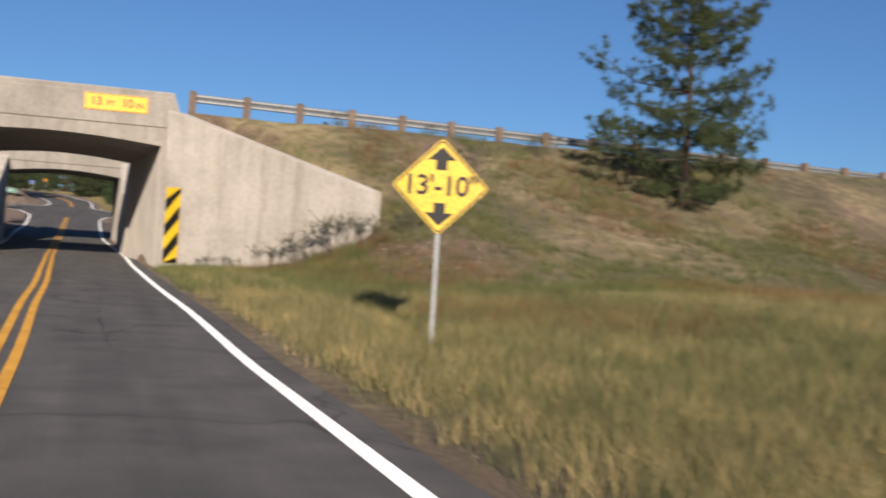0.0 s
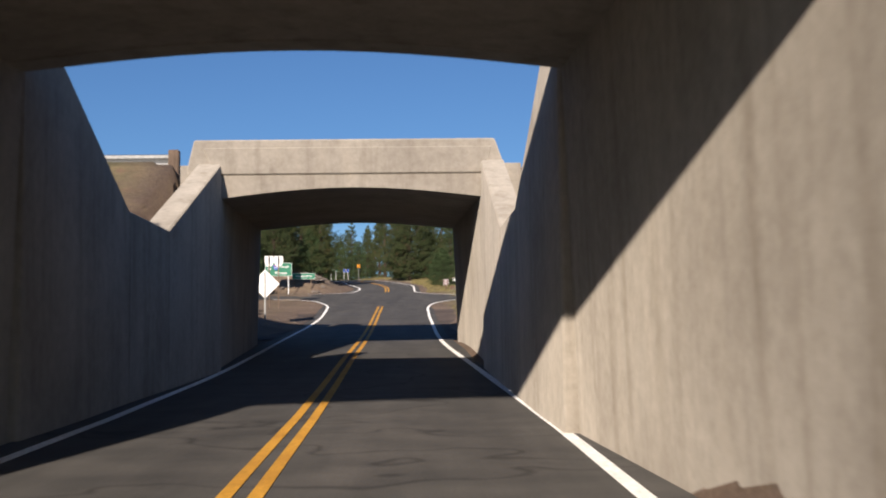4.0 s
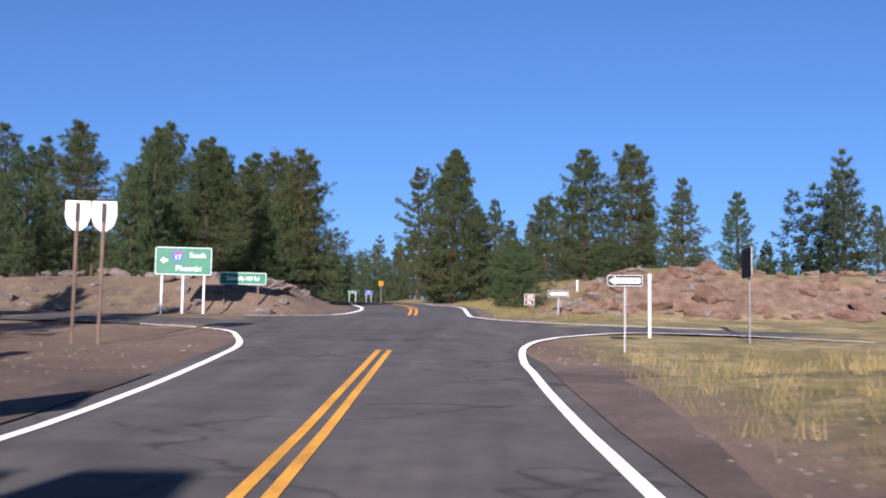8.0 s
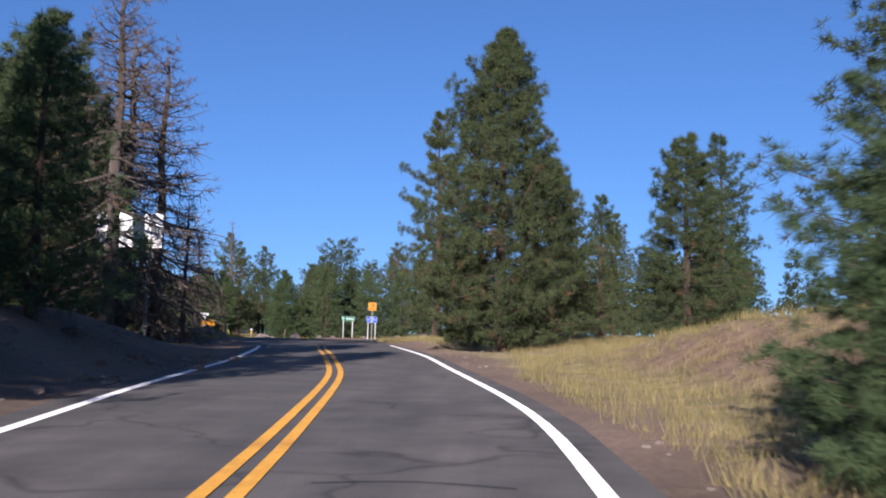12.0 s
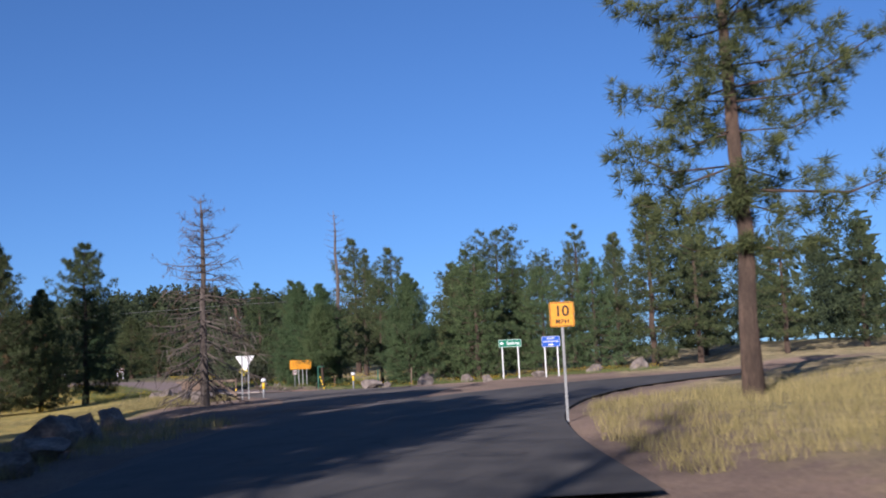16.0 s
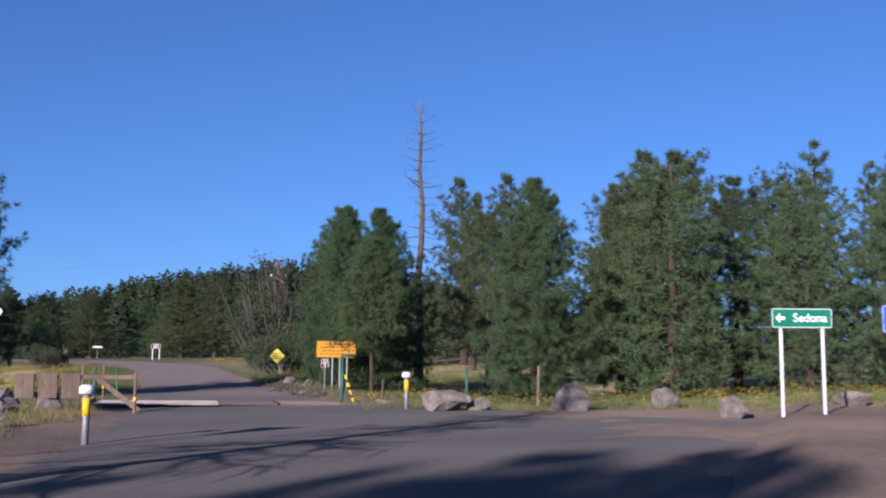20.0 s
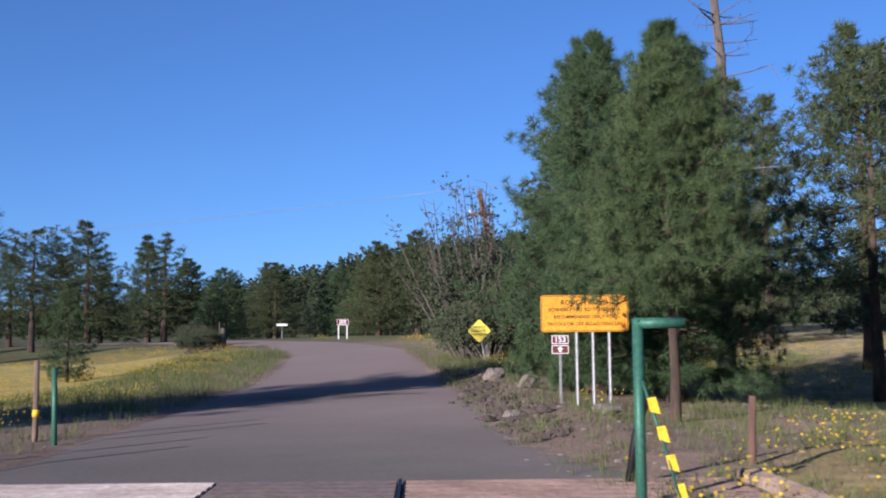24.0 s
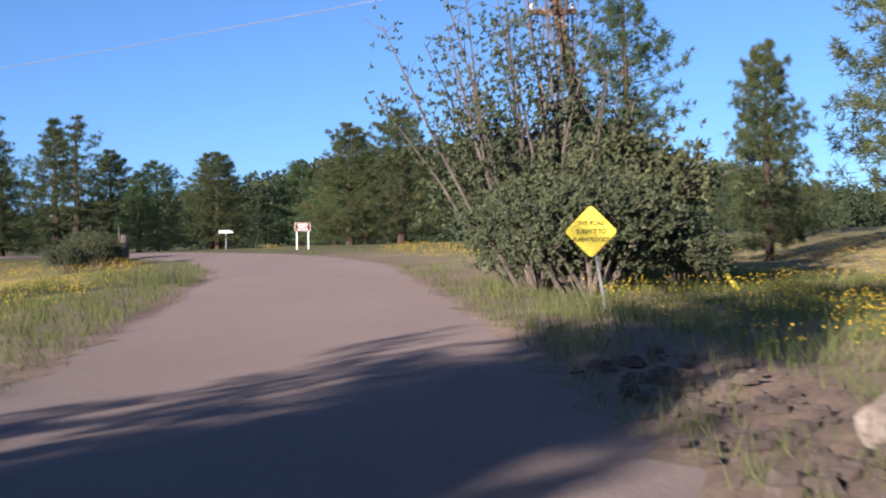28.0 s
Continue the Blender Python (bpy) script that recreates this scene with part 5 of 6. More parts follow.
# flash flood warning
s = ground_sign("flood_warning_sign", "faded yellow diamond flash flood warning on a leaning post", -41.6, 276.0, 28)
zc = 13.9 - s.location.z
p = diamond(s, 0.60, M_FADED, M_YELLOW, zc, 0, 0.008, 0.012)
for txt, zo in (("THIS ROAD", 0.13), ("SUBJECT TO", 0.0), ("FLASH FLOODS", -0.13)):
    letters(txt, 0.095, M_BLACK, p, -0.012, (0, zc + zo), 1.0, wide=0.9)
post(s, 0, -0.5, zc + 0.1, M_STEEL, 0.022, lean=-9)

# far signs
s = ground_sign("forest_sign", "small brown forest information sign on two posts", -71.6, 313.7, 34)
zc = 16.4 - s.location.z
p = framed(s, 0.9, 0.5, M_BROWN, M_WHITE, (0, zc), 0, 0.04, 0.02, 0.012)
bars(p, [(0, zc + 0.13, 0.55, 0.06), (0, zc, 0.5, 0.06), (0, zc - 0.13, 0.6, 0.06)], M_WHITE, -0.0115)
for xo in (-0.32, 0.32):
    post(s, xo, -0.4, zc + 0.2, M_WHITE, 0.04)
s = ground_sign("pale_board", "narrow white roadside board on a post", -85.7, 325.5, 34)
zc = 17.0 - s.location.z
plate("panel", rounded(1.0, 0.2, 0.02), M_WHITE, s, 0, 0.03, (0, zc))
post(s, 0.0, -0.4, zc, M_STEEL, 0.04)


# ---- junction: bollards, gate, cattle guard, fence ----
def bollard(x, y, top, label):
    s = ground_sign("bollard", label, x, y, 0, "bollard", "bollards")
    zt = top - s.location.z
    part("tube", tube_mesh("tube", [(0, 0, -0.3), (0, 0, zt)], [0.055, 0.055], M_STEEL, 12), None, s)
    part("yellow_band", tube_mesh("yellow_band", [(0, 0, zt - 0.42), (0, 0, zt - 0.14)], [0.062, 0.062], M_YELLOW, 12), None, s, "yellow reflective band")
    part("cap", tube_mesh("cap", [(0, 0, zt - 0.08), (0, 0, zt + 0.02), (0, 0, zt + 0.06)], [0.12, 0.12, 0.08], M_WHITE, 14), None, s, "pale domed cap")


bollard(-23.0, 243.7, 12.1, "steel bollard with yellow band and pale cap beside boulders")
bollard(-23.97, 231.3, 11.6, "steel bollard with yellow band and pale cap in dry grass")


def tape_post(x, y, height, material, tape, lean=0.0, label="steel post with yellow tape"):
    s = ground_sign("fence_post", label, x, y, 0, "post", "fence posts")
    t = part("shaft", tube_mesh("shaft", [(0, 0, -0.3), (lean * 0.5, 0, height / 2), (lean, 0, height)], [0.04, 0.038, 0.036], material, 8), None, s)
    for k in range(tape):
        z = height * (0.35 + 0.18 * k)
        part("tape_band", tube_mesh("tape_band", [(lean * z / height, 0, z - 0.05), (lean * z / height + 0.01, 0, z + 0.05)], [0.05, 0.05], M_YELLOW, 8), None, s)


tape_post(-26.7, 248.4, 0.8, M_BLACK, 0, 0.24, "leaning black steel stake")
tape_post(-26.0, 250.2, 0.68, M_POLE, 0, 0.03, "short rusty fence post")
tape_post(-28.9, 240.7, 0.95, M_WOODPOST, 1, label="weathered gate post with yellow band")
for k, (x, y) in enumerate(((-35.4, 250.2), (-36.2, 250.6), (-34.6, 247.6), (-33.9, 246.0), (-22.5, 247.5), (-20.8, 249.0))):
    tape_post(x, y, 1.05 + 0.1 * (k % 2), M_WOODPOST if k % 2 else M_GREENSTEEL, 1 if k == 1 else 0, 0.04 * (k % 3 - 1), "weathered fence post at the cattle guard")
s = ground_sign("pipe_frame", "green steel pipe frame with yellow tape beside the cattle guard", -26.1, 247.1, 26, "gate")
pz = 1.42
for pts in ([(0, 0, -0.3), (0, 0, pz)], [(-0.03, 0, pz - 0.03), (0.36, 0, pz - 0.03)]):
    part("pipe", tube_mesh("pipe", pts, [0.042, 0.042], M_GREENSTEEL, 10), None, s)
part("strap", tube_mesh("strap", [(0.02, -0.05, 0.95), (0.16, -0.06, 0.5), (0.3, -0.07, 0.0)], [0.012, 0.012, 0.012], M_GREENSTEEL, 6), None, s)
for k in range(4):
    x, z = 0.07 + 0.065 * k, 0.72 - 0.215 * k
    part("tape_flag", hexa([(x, -0.07, z), (x + 0.08, -0.07, z - 0.02), (x + 0.08, -0.06, z - 0.02), (x, -0.06, z)], [(x - 0.02, -0.075, z + 0.1), (x + 0.045, -0.075, z + 0.11), (x + 0.045, -0.065, z + 0.11), (x - 0.02, -0.065, z + 0.1)]), M_YELLOW, s, "yellow tape flag")
s = ground_sign("wooden_gate", "low weathered wooden gate with diagonal brace", -30.3, 240.6, 24, "gate")
for k in range(3):
    part("plank", box(-1.6 + k * 0.55, -1.15 + k * 0.55, 0, 0.05, 0.35, 0.95, 0.01), M_WOODPOST, s)
part("rail", box(-1.9, 1.4, 0.05, 0.1, 0.82, 0.92, 0.01), M_WOODPOST, s)
part("brace", hexa([(0.3, 0.05, 0.78), (0.4, 0.05, 0.86), (0.4, 0.1, 0.86), (0.3, 0.1, 0.78)], [(1.3, 0.05, 0.02), (1.4, 0.05, 0.1), (1.4, 0.1, 0.1), (1.3, 0.1, 0.02)]), M_WOODPOST, s)

# cattle guard
s = thing("cattle_guard", "worn steel cattle guard, part dusty pale and part rusty brown", "cattle guard", (-28.2, 246.3, h(-28.2, 246.3) + 0.04), 29)
s.matrix_basis = pose(-28.2, 246.3, h(-28.2, 246.3) + 0.04, math.degrees(math.atan((h(-28.8, 247.4) - h(-27.6, 245.2)) / 2.5)), 0, 29)
for xa, xb, m in ((-4.6, -1.25, M_DUSTY), (-1.22, 0.35, M_DIRT), (0.4, 3.3, M_RUSTSTEEL)):
    for k in range(10):
        part("rail", box(xa, xb, -1.3 + k * 0.262, -1.09 + k * 0.262, -0.02, 0.03, 0.008), m, s)
part("joint_plate", box(0.36, 0.39, -1.3, 1.28, -0.02, 0.045), M_BLACK, s)
for xo in (-4.85, 3.4):
    part("end_beam", box(xo, xo + 0.2, -1.35, 1.35, -0.1, 0.10, 0.02), M_WOODPOST, s)


# ---- guard rails over the bridges ----
def guard_rail(y, x0, x1, zf, label, turn=0.0):
    s = thing("guard_rail", label, "guard rail", (x0, y, 0), turn, "guard rails")
    n = int(abs(x1 - x0) / 1.9) + 1
    sx = 1 if x1 > x0 else -1
    for k in range(n):
        x = sx * k * 1.9
        z = zf(x0 + x)
        part("post", box(x - 0.12, x + 0.12, -0.22, 0.02, z - 0.75, z + 0.16, 0.02), M_WOODPOST, s)
    for k in range(n - 1):
        xa, xb = sx * k * 1.9, sx * (k + 1) * 1.9
        za, zb = zf(x0 + xa), zf(x0 + xb)
        prof = [(0.10, -0.155), (0.03, -0.13), (0.03, -0.06), (0.10, 0.0), (0.03, 0.06), (0.03, 0.13), (0.10, 0.155)]
        v, f = [], []
        for x, z in ((xa, za), (xb, zb)):
            v += [(x, q - 0.008, z - 0.06 + w) for q, w in prof] + [(x, q, z - 0.06 + w) for q, w in prof[::-1]]
        for i in range(14):
            f.append((i, (i + 1) % 14, 14 + (i + 1) % 14, 14 + i))
        part("rail", mesh_of("rail", v, f, M_STEEL), None, s)


guard_rail(42.9, 3.95, 34, lambda x: 6.68 - 0.016 * (x - 3.95), "galvanised guard rail on weathered timber posts along the highway")
guard_rail(42.9, -5.9, -24, lambda x: 6.72, "galvanised guard rail on timber posts beside the bridge")
guard_rail(67.0, -4.9, -18, lambda x: 6.1, "timber-post guard rail on the far carriageway")

# ---- utility pole, wires, snags ----
s = ground_sign("utility_pole", "leaning brown wooden utility pole with crossarm", -44.6, 282.6, 26, "pole")
zt = 20.1 - s.location.z
part("shaft", tube_mesh("shaft", [(1.0, 0, -0.5), (0.5, 0, zt * 0.5), (-0.15, 0, zt)], [0.17, 0.15, 0.11], M_POLE, 12), None, s)
arm = part("crossarm", box(-0.62, 0.42, -0.18, -0.08, zt - 1.12, zt - 1.0, 0.01), M_POLE, s)
part("brace", hexa([(-0.55, -0.2, zt - 0.86), (-0.5, -0.2, zt - 0.86), (-0.5, -0.16, zt - 0.86), (-0.55, -0.16, zt - 0.86)], [(0.25, -0.2, zt - 1.4), (0.3, -0.2, zt - 1.4), (0.3, -0.16, zt - 1.4), (0.25, -0.16, zt - 1.4)]), M_STEEL, s)
for xo in (-0.55, 0.35):
    part("insulator", tube_mesh("insulator", [(xo, -0.13, zt - 1.0), (xo, -0.13, zt - 0.85)], [0.05, 0.035], M_SIGNBACK, 8), None, arm)


# unseen pole, added to throw a ladder-shaped shadow towards the junction
s = ground_sign("utility_pole", "unseen wooden utility pole with three crossarms, added for its shadow", -33.2, 192.0, 10, "pole")
part("shaft", tube_mesh("shaft", [(0, 0, -0.5), (0, 0, 5), (0, 0, 11.0)], [0.17, 0.15, 0.11], M_POLE, 12), None, s)
for zo in (10.6, 10.0, 9.4):
    part("crossarm", box(-1.15, 1.15, -0.18, -0.06, zo - 0.08, zo + 0.08, 0.01), M_POLE, s)


def wire(a, b, sag, r=0.012):
    a, b = Vector(a), Vector(b)
    pts = [a.lerp(b, k / 16) - Vector((0, 0, 4 * sag * (k / 16) * (1 - k / 16))) for k in range(17)]
    s = new("overhead_wire", tube_mesh("overhead_wire", pts, [r] * 17, M_STEEL, 5))
    tagged(s, "thin overhead utility wire", "wire", "overhead wires")


wire((-45.9, 284.6, 20.65), (-150, 300, 26), 1.5)
wire((-45.9, 284.6, 20.65), (60, 305, 27), 1.5)
wire((-45.7, 284.5, 19.7), (-40.3, 280.5, h(-40.3, 280.5)), 0.02)
s = ground_sign("guy_guard", "yellow plastic guard on a guy wire", -40.3, 280.5, 0, "guy guard")
part("sleeve", tube_mesh("sleeve", [(0, 0, 0.0), (-0.95, 0.7, 1.25)], [0.05, 0.05], M_FADED, 8), None, s)

plant_dead = pine(31, 8.0, 0.10, 2.3, 0.62, 24, 5, size=0.2, needles=10, blade=0.008, bare=0.16, dead=True, name="dead_tree", label="dead grey pine with drooping bare branches", droop=0.34, girth=0.9, twigs=12, ragged_edge=0.4)
plant_dead.matrix_basis = pose(-22.4, 220.4, h(-22.4, 220.4) - 0.1, 0, 0, 20)
plant(plant_dead, -10.4, 164, 9.6, 130, 8.0, "dead pine with bare twisted grey branches and some brown needles")
plant(plant_dead, -13.0, 177.2, 11.5, 250, 8.0, "tall dead pine with drooping bare twigs beside the road")
plant(plant_dead, -12.3, 178.8, 5.8, 20, 8.0)
plant(plant_dead, -14.0, 176.4, 12.0, 80, 8.0, "tall dead pine with drooping bare twigs beside the road")
snag = pine(32, 14.4, 0.34, 1.25, 0.35, 20, 4, dead=True, name="snag", label="tall bare dead trunk with short broken limbs", droop=0.12, twigs=2, ragged_edge=0.6, girth=0.85)
snag.matrix_basis = pose(-31.2, 269.8, h(-31.2, 269.8) - 0.1, 0, 0, 0)
plant(snag, 12.5, 172, 8.5, 60, 14.4)


def scrub(seed, w, hgt, label, bare, stems=26, leaf=0.115, thick=1.0, name="scrub_oak", lush=13, lean=(0, 0)):
    rng = random.Random(seed)
    t = thing(name, label, "bush", group="bushes")
    wood, lv, lf = [], [], []
    for k in range(stems):
        a = rng.uniform(0, 6.28)
        r = w * rng.uniform(0.25, 1.0)
        top = Vector((math.cos(a) * r, math.sin(a) * r, hgt * (1 - 0.45 * (r / w) ** 2) * rng.uniform(0.7, 1.0))) + Vector((lean[0], lean[1], 0)) * rng.random()
        foot = Vector((math.cos(a) * r * 0.3, math.sin(a) * r * 0.3, -0.1))
        mid = foot.lerp(top, 0.5) + Vector((rng.gauss(0, 0.2), rng.gauss(0, 0.2), 0.25))
        wood.append(tube([foot, mid, top], [0.05 * thick, 0.035 * thick, 0.012 * thick], 5))
        for _ in range(9):
            q = rng.uniform(0.45, 1.0)
            p = foot.lerp(mid, q * 2) if q < 0.5 else mid.lerp(top, q * 2 - 1)
            e = p + Vector((rng.gauss(0, 0.4), rng.gauss(0, 0.4), rng.uniform(0.1, 0.7))) * min(0.8, 0.35 * hgt)
            wood.append(tube([p, e], [0.014 * thick, 0.005 * thick], 3))
            if rng.random() > bare * (p.z / hgt) * 1.6:
                for _ in range(lush):
                    tv, tf = tuft(rng, p.lerp(e, rng.random()) + Vector((rng.gauss(0, 0.25), rng.gauss(0, 0.25), rng.gauss(0, 0.25))) if leaf > 0.1 else p.lerp(e, rng.random()), Vector((0, 0, 0.3)), 6, leaf, leaf * 0.3)
                    o = len(lv)
                    lv.extend(tv)
                    lf.extend(tuple(i + o for i in q2) for q2 in tf)
    part("branch_frame", mesh_of("branch_frame", *gather(wood), M_DEADWOOD), None, t)
    part("foliage", mesh_of("foliage", lv, lf, M_OAK), None, t)
    return t


oak = scrub(5, 2.9, 8.2, "tall scrub oak with bare dead upper branches", 0.62, 36, 0.115, 0.9, lush=9, lean=(-1.1, -0.4))
oak.matrix_basis = pose(-44.6, 281.6, h(-44.6, 281.6))
bush = scrub(6, 1.7, 2.2, "dense low scrub oak thicket", 0.0)
bush.matrix_basis = pose(-42.6, 278.9, h(-42.6, 278.9), 0, 0, 0)
for x, y, sc, tn in ((-41.2, 280.2, 0.55, 40), (-43.8, 279.6, 0.9, 90), (-44.6, 281.6, 1.0, 200), (-43.5, 282.2, 1.35, 260), (-44.6, 283.4, 1.6, 12), (-71, 297, 0.6, 30), (-74, 299, 0.55, 80), (-69, 293, 0.5, 130), (-77, 303, 0.7, 10)):
    copy_thing(bush, pose(x, y, h(x, y) - 0.05, 0, 0, tn) @ Matrix.Diagonal((sc, sc, sc, 1)))
weed = scrub(8, 0.6, 1.0, "leggy flowering weeds at the foot of the wing wall", 0.7, 14, 0.022, 0.14, "tall_weed")
weed.matrix_basis = pose(6.1, 36.3, h(6.1, 36.3), 0, 0, 0)
for x, y, sc, tn in ((7.0, 35.2, 1.2, 50), (7.7, 34.4, 1.5, 120), (8.3, 33.8, 1.2, 10), (5.0, 37.6, 0.6, 200), (4.4, 38.2, 0.6, 90), (9.6, 33.0, 0.9, 70), (6.6, 34.6, 0.8, 33), (10.5, 36, 1.0, 10), (13, 38, 1.2, 70), (16, 40, 1.0, 120), (9.0, 41.5, 0.6, 40), (12.5, 42, 0.5, 90), (-9, 40.5, 0.6, 15)):
    copy_thing(weed, pose(x, y, h(x, y) - 0.03, 0, 0, tn) @ Matrix.Diagonal((sc, sc, sc, 1)))
s = ground_sign("tree_stump", "pale splintered tree stump in the meadow", -70.4, 297.7, 0, "stump")
part("trunk", tube_mesh("trunk", [(0, 0, -0.2), (0.05, 0, 0.6), (0.1, 0, 1.3)], [0.3, 0.24, 0.13], M_DEADWOOD, 9), None, s)
part("splinter", tube_mesh("splinter", [(-0.1, 0, 0.8), (-0.2, 0, 1.7)], [0.1, 0.02], M_DEADWOOD, 5), None, s)


# ---- rocks ----
def rock_mesh(name, seed, material, flat=0.7, rough=0.28):
    rng = random.Random(seed)
    bm = bmesh.new()
    bmesh.ops.create_icosphere(bm, subdivisions=3, radius=1)
    cuts = [(Vector((rng.gauss(0, 1), rng.gauss(0, 1), rng.gauss(0, 0.8))).normalized(), rng.uniform(0.45, 0.82)) for _ in range(15)]
    for v in bm.verts:
        p = v.co.copy()
        for nrm, d in cuts:
            over = p.dot(nrm) - d
            if over > 0:
                p -= nrm * over * 0.97
        p += p.normalized() * (noise.fractal(p * 1.7 + Vector((seed, 0, 0)), 1, 2, 3) * rough * 0.4)
        v.co = Vector((p.x, p.y, p.z * flat))
    me = bpy.data.meshes.new(name)
    bm.to_mesh(me)
    bm.free()
    me.materials.append(material)
    return me


BOULDERS = [rock_mesh("boulder", 40 + k, M_GREYROCK, 0.6 + 0.08 * k) for k in range(4)]
REDS = [rock_mesh("boulder", 60 + k, M_REDROCK, 0.5 + 0.1 * k, 0.35) for k in range(3)]


def boulder(x, y, size, k, turn, label, meshes=None, up=0.25, wide=1.0):
    o = new("boulder", (meshes or BOULDERS)[k % len(meshes or BOULDERS)])
    o.matrix_basis = pose(x, y, h(x, y) + size * up, 0, 0, turn) @ Matrix.Diagonal((size * wide, size * 0.9, size, 1))
    tagged(o, label, "boulder", "boulders by the road")


for x, y, sz, k, tn in ((-21.9, 243.2, 0.85, 0, 20), (-21.0, 243.6, 0.42, 1, 70), (-18.8, 243.9, 0.72, 2, 140), (-14.9, 241.0, 0.42, 3, 10), (-12.4, 244.0, 0.55, 0, 200), (-9.5, 247, 0.6, 1, 30), (-7.0, 248, 0.75, 2, 80), (-16.8, 246, 0.5, 3, 40),
                        (-15.3, 196.2, 0.6, 0, 10), (-16.0, 197.8, 0.75, 1, 60), (-17.2, 201.2, 0.6, 2, 120), (-18.6, 205.2, 0.5, 3, 20), (-14.4, 193.6, 0.45, 1, 10), (-31.2, 240.5, 0.5, 3, 20), (-34.6, 242.6, 0.5, 1, 20), (-26.2, 229.2, 0.75, 0, 33), (-27.5, 230.8, 0.5, 2, 90), (-25.2, 226.3, 0.45, 3, 10), (-30.7, 238.0, 0.55, 1, 44), (-33.4, 241.6, 0.6, 2, 100), (-28.3, 234.5, 0.5, 0, 10),
                        (-36.1, 265.5, 0.36, 1, 20), (-35.3, 265.9, 0.32, 2, 70), (-34.2, 264.9, 0.2, 3, 10), (-29.6, 255.9, 0.32, 0, 33), (-31.0, 255.4, 0.2, 1, 12), (-33.8, 262.4, 0.25, 2, 80), (-32.9, 263.1, 0.3, 3, 160)):
    boulder(x, y, sz, k, tn, "grey-brown volcanic boulder beside the gravel road")

# rock cut along the ramp and rubble banks by the second bridge
s = thing("rock_cut", "low red sandstone road cut with broken ledges", "rock face", (0, 0, 0))
rng = random.Random(77)
for k in range(290):
    x = 3.4 + 30 * rng.random() ** 1.2
    u = rng.random()
    y = 129.8 - max(0, x - 6) * 0.16 + 4.2 * u + rng.gauss(0, 0.2)
    sz = (0.18 + 0.55 * rng.random() ** 1.8) * (1.1 - 0.4 * u)
    o = new("ledge", (REDS if rng.random() < 0.6 else BOULDERS)[rng.randrange(3)])
    o.parent = s
    o.matrix_basis = pose(x, y, h(x, y) + 0.03, rng.gauss(0, 12), rng.gauss(0, 12), rng.uniform(0, 360)) @ Matrix.Diagonal((sz * rng.uniform(0.9, 1.6), sz * 0.9, sz * rng.uniform(0.6, 1.0), 1))
for name, label, count, fx, fy in (("rubble_bank", "rubble of red and grey rock on the bank past the bridge", 170, lambda: rng.uniform(4.6, 15), lambda: rng.uniform(81, 97)),
                                   ("rubble_bank", "broken brown rock at the foot of the bank", 150, lambda: rng.uniform(6.6, 12.5), lambda: rng.uniform(94, 103.5)),
                                   ("rubble_bank", "dark volcanic rubble on the bank past the bridge", 120, lambda: rng.uniform(-16, -7.2), lambda: rng.uniform(81, 97)),
                                   ("rubble_bank", "scattered rocks on the wooded bank under the pines", 90, lambda: rng.uniform(-22, -6.2), lambda: rng.uniform(127.5, 133)),
                                   ("rubble_bank", "pale stones on the dirt bank under the pines", 120, lambda: rng.uniform(-10.5, -6.2), lambda: rng.uniform(131, 163))):
    s = thing(name, label, "rocks", (0, 0, 0))
    for k in range(count):
        x, y = fx(), fy()
        sz = rng.uniform(0.1, 0.55) ** 1.15 if y < 133 else rng.uniform(0.05, 0.22)
        o = new("stone", (REDS if rng.random() < (0.6 if x > 0 else 0.1) else BOULDERS)[rng.randrange(3)])
        o.parent = s
        o.matrix_basis = pose(x, y, h(x, y) + sz * 0.2, rng.gauss(0, 15), rng.gauss(0, 15), rng.uniform(0, 360)) @ Matrix.Diagonal((sz * 1.3, sz, sz * 0.8, 1))


# ---- loose ground cover ----
def scatter(name, label, category, material, spots, make):
    v, f = [], []
    for x, y, z in spots:
        tv, tf = make(x, y, z)
        o = len(v)
        v.extend(tv)
        f.extend(tuple(i + o for i in q) for q in tf)
    tagged(new(name, mesh_of(name, v, f, material)), label, category, kind="stuff")


def spots(seed, count, x0, x1, y0, y1, clear=0.35, keep=None):
    r = np.random.RandomState(seed)
    x, y = r.uniform(x0, x1, count), r.uniform(y0, y1, count)
    ok = ~paved(x, y, clear)
    if keep is not None:
        ok &= keep(x, y)
    x, y = x[ok], y[ok]
    return list(zip(x.tolist(), y.tolist(), land(x, y).tolist()))


grass_rng = random.Random(9)


def clump(hgt, blades, spread, width):
    def make(x, y, z):
        v, f = [], []
        lean = Vector((grass_rng.gauss(0, 0.2), grass_rng.gauss(0, 0.2), 0))
        s = grass_rng.uniform(0.6, 1.3)
        for _ in range(blades):
            b = Vector((x + grass_rng.gauss(0, spread), y + grass_rng.gauss(0, spread), z))
            d = lean + Vector((grass_rng.gauss(0, 0.28), grass_rng.gauss(0, 0.28), 1))
            a = grass_rng.uniform(0, 6.28)
            w = Vector((math.cos(a), math.sin(a), 0)) * width
            o = len(v)
            v += [b - w, b + w, b + d * hgt * s * grass_rng.uniform(0.6, 1.2)]
            f.append((o, o + 1, o + 2))
        return v, f
    return make


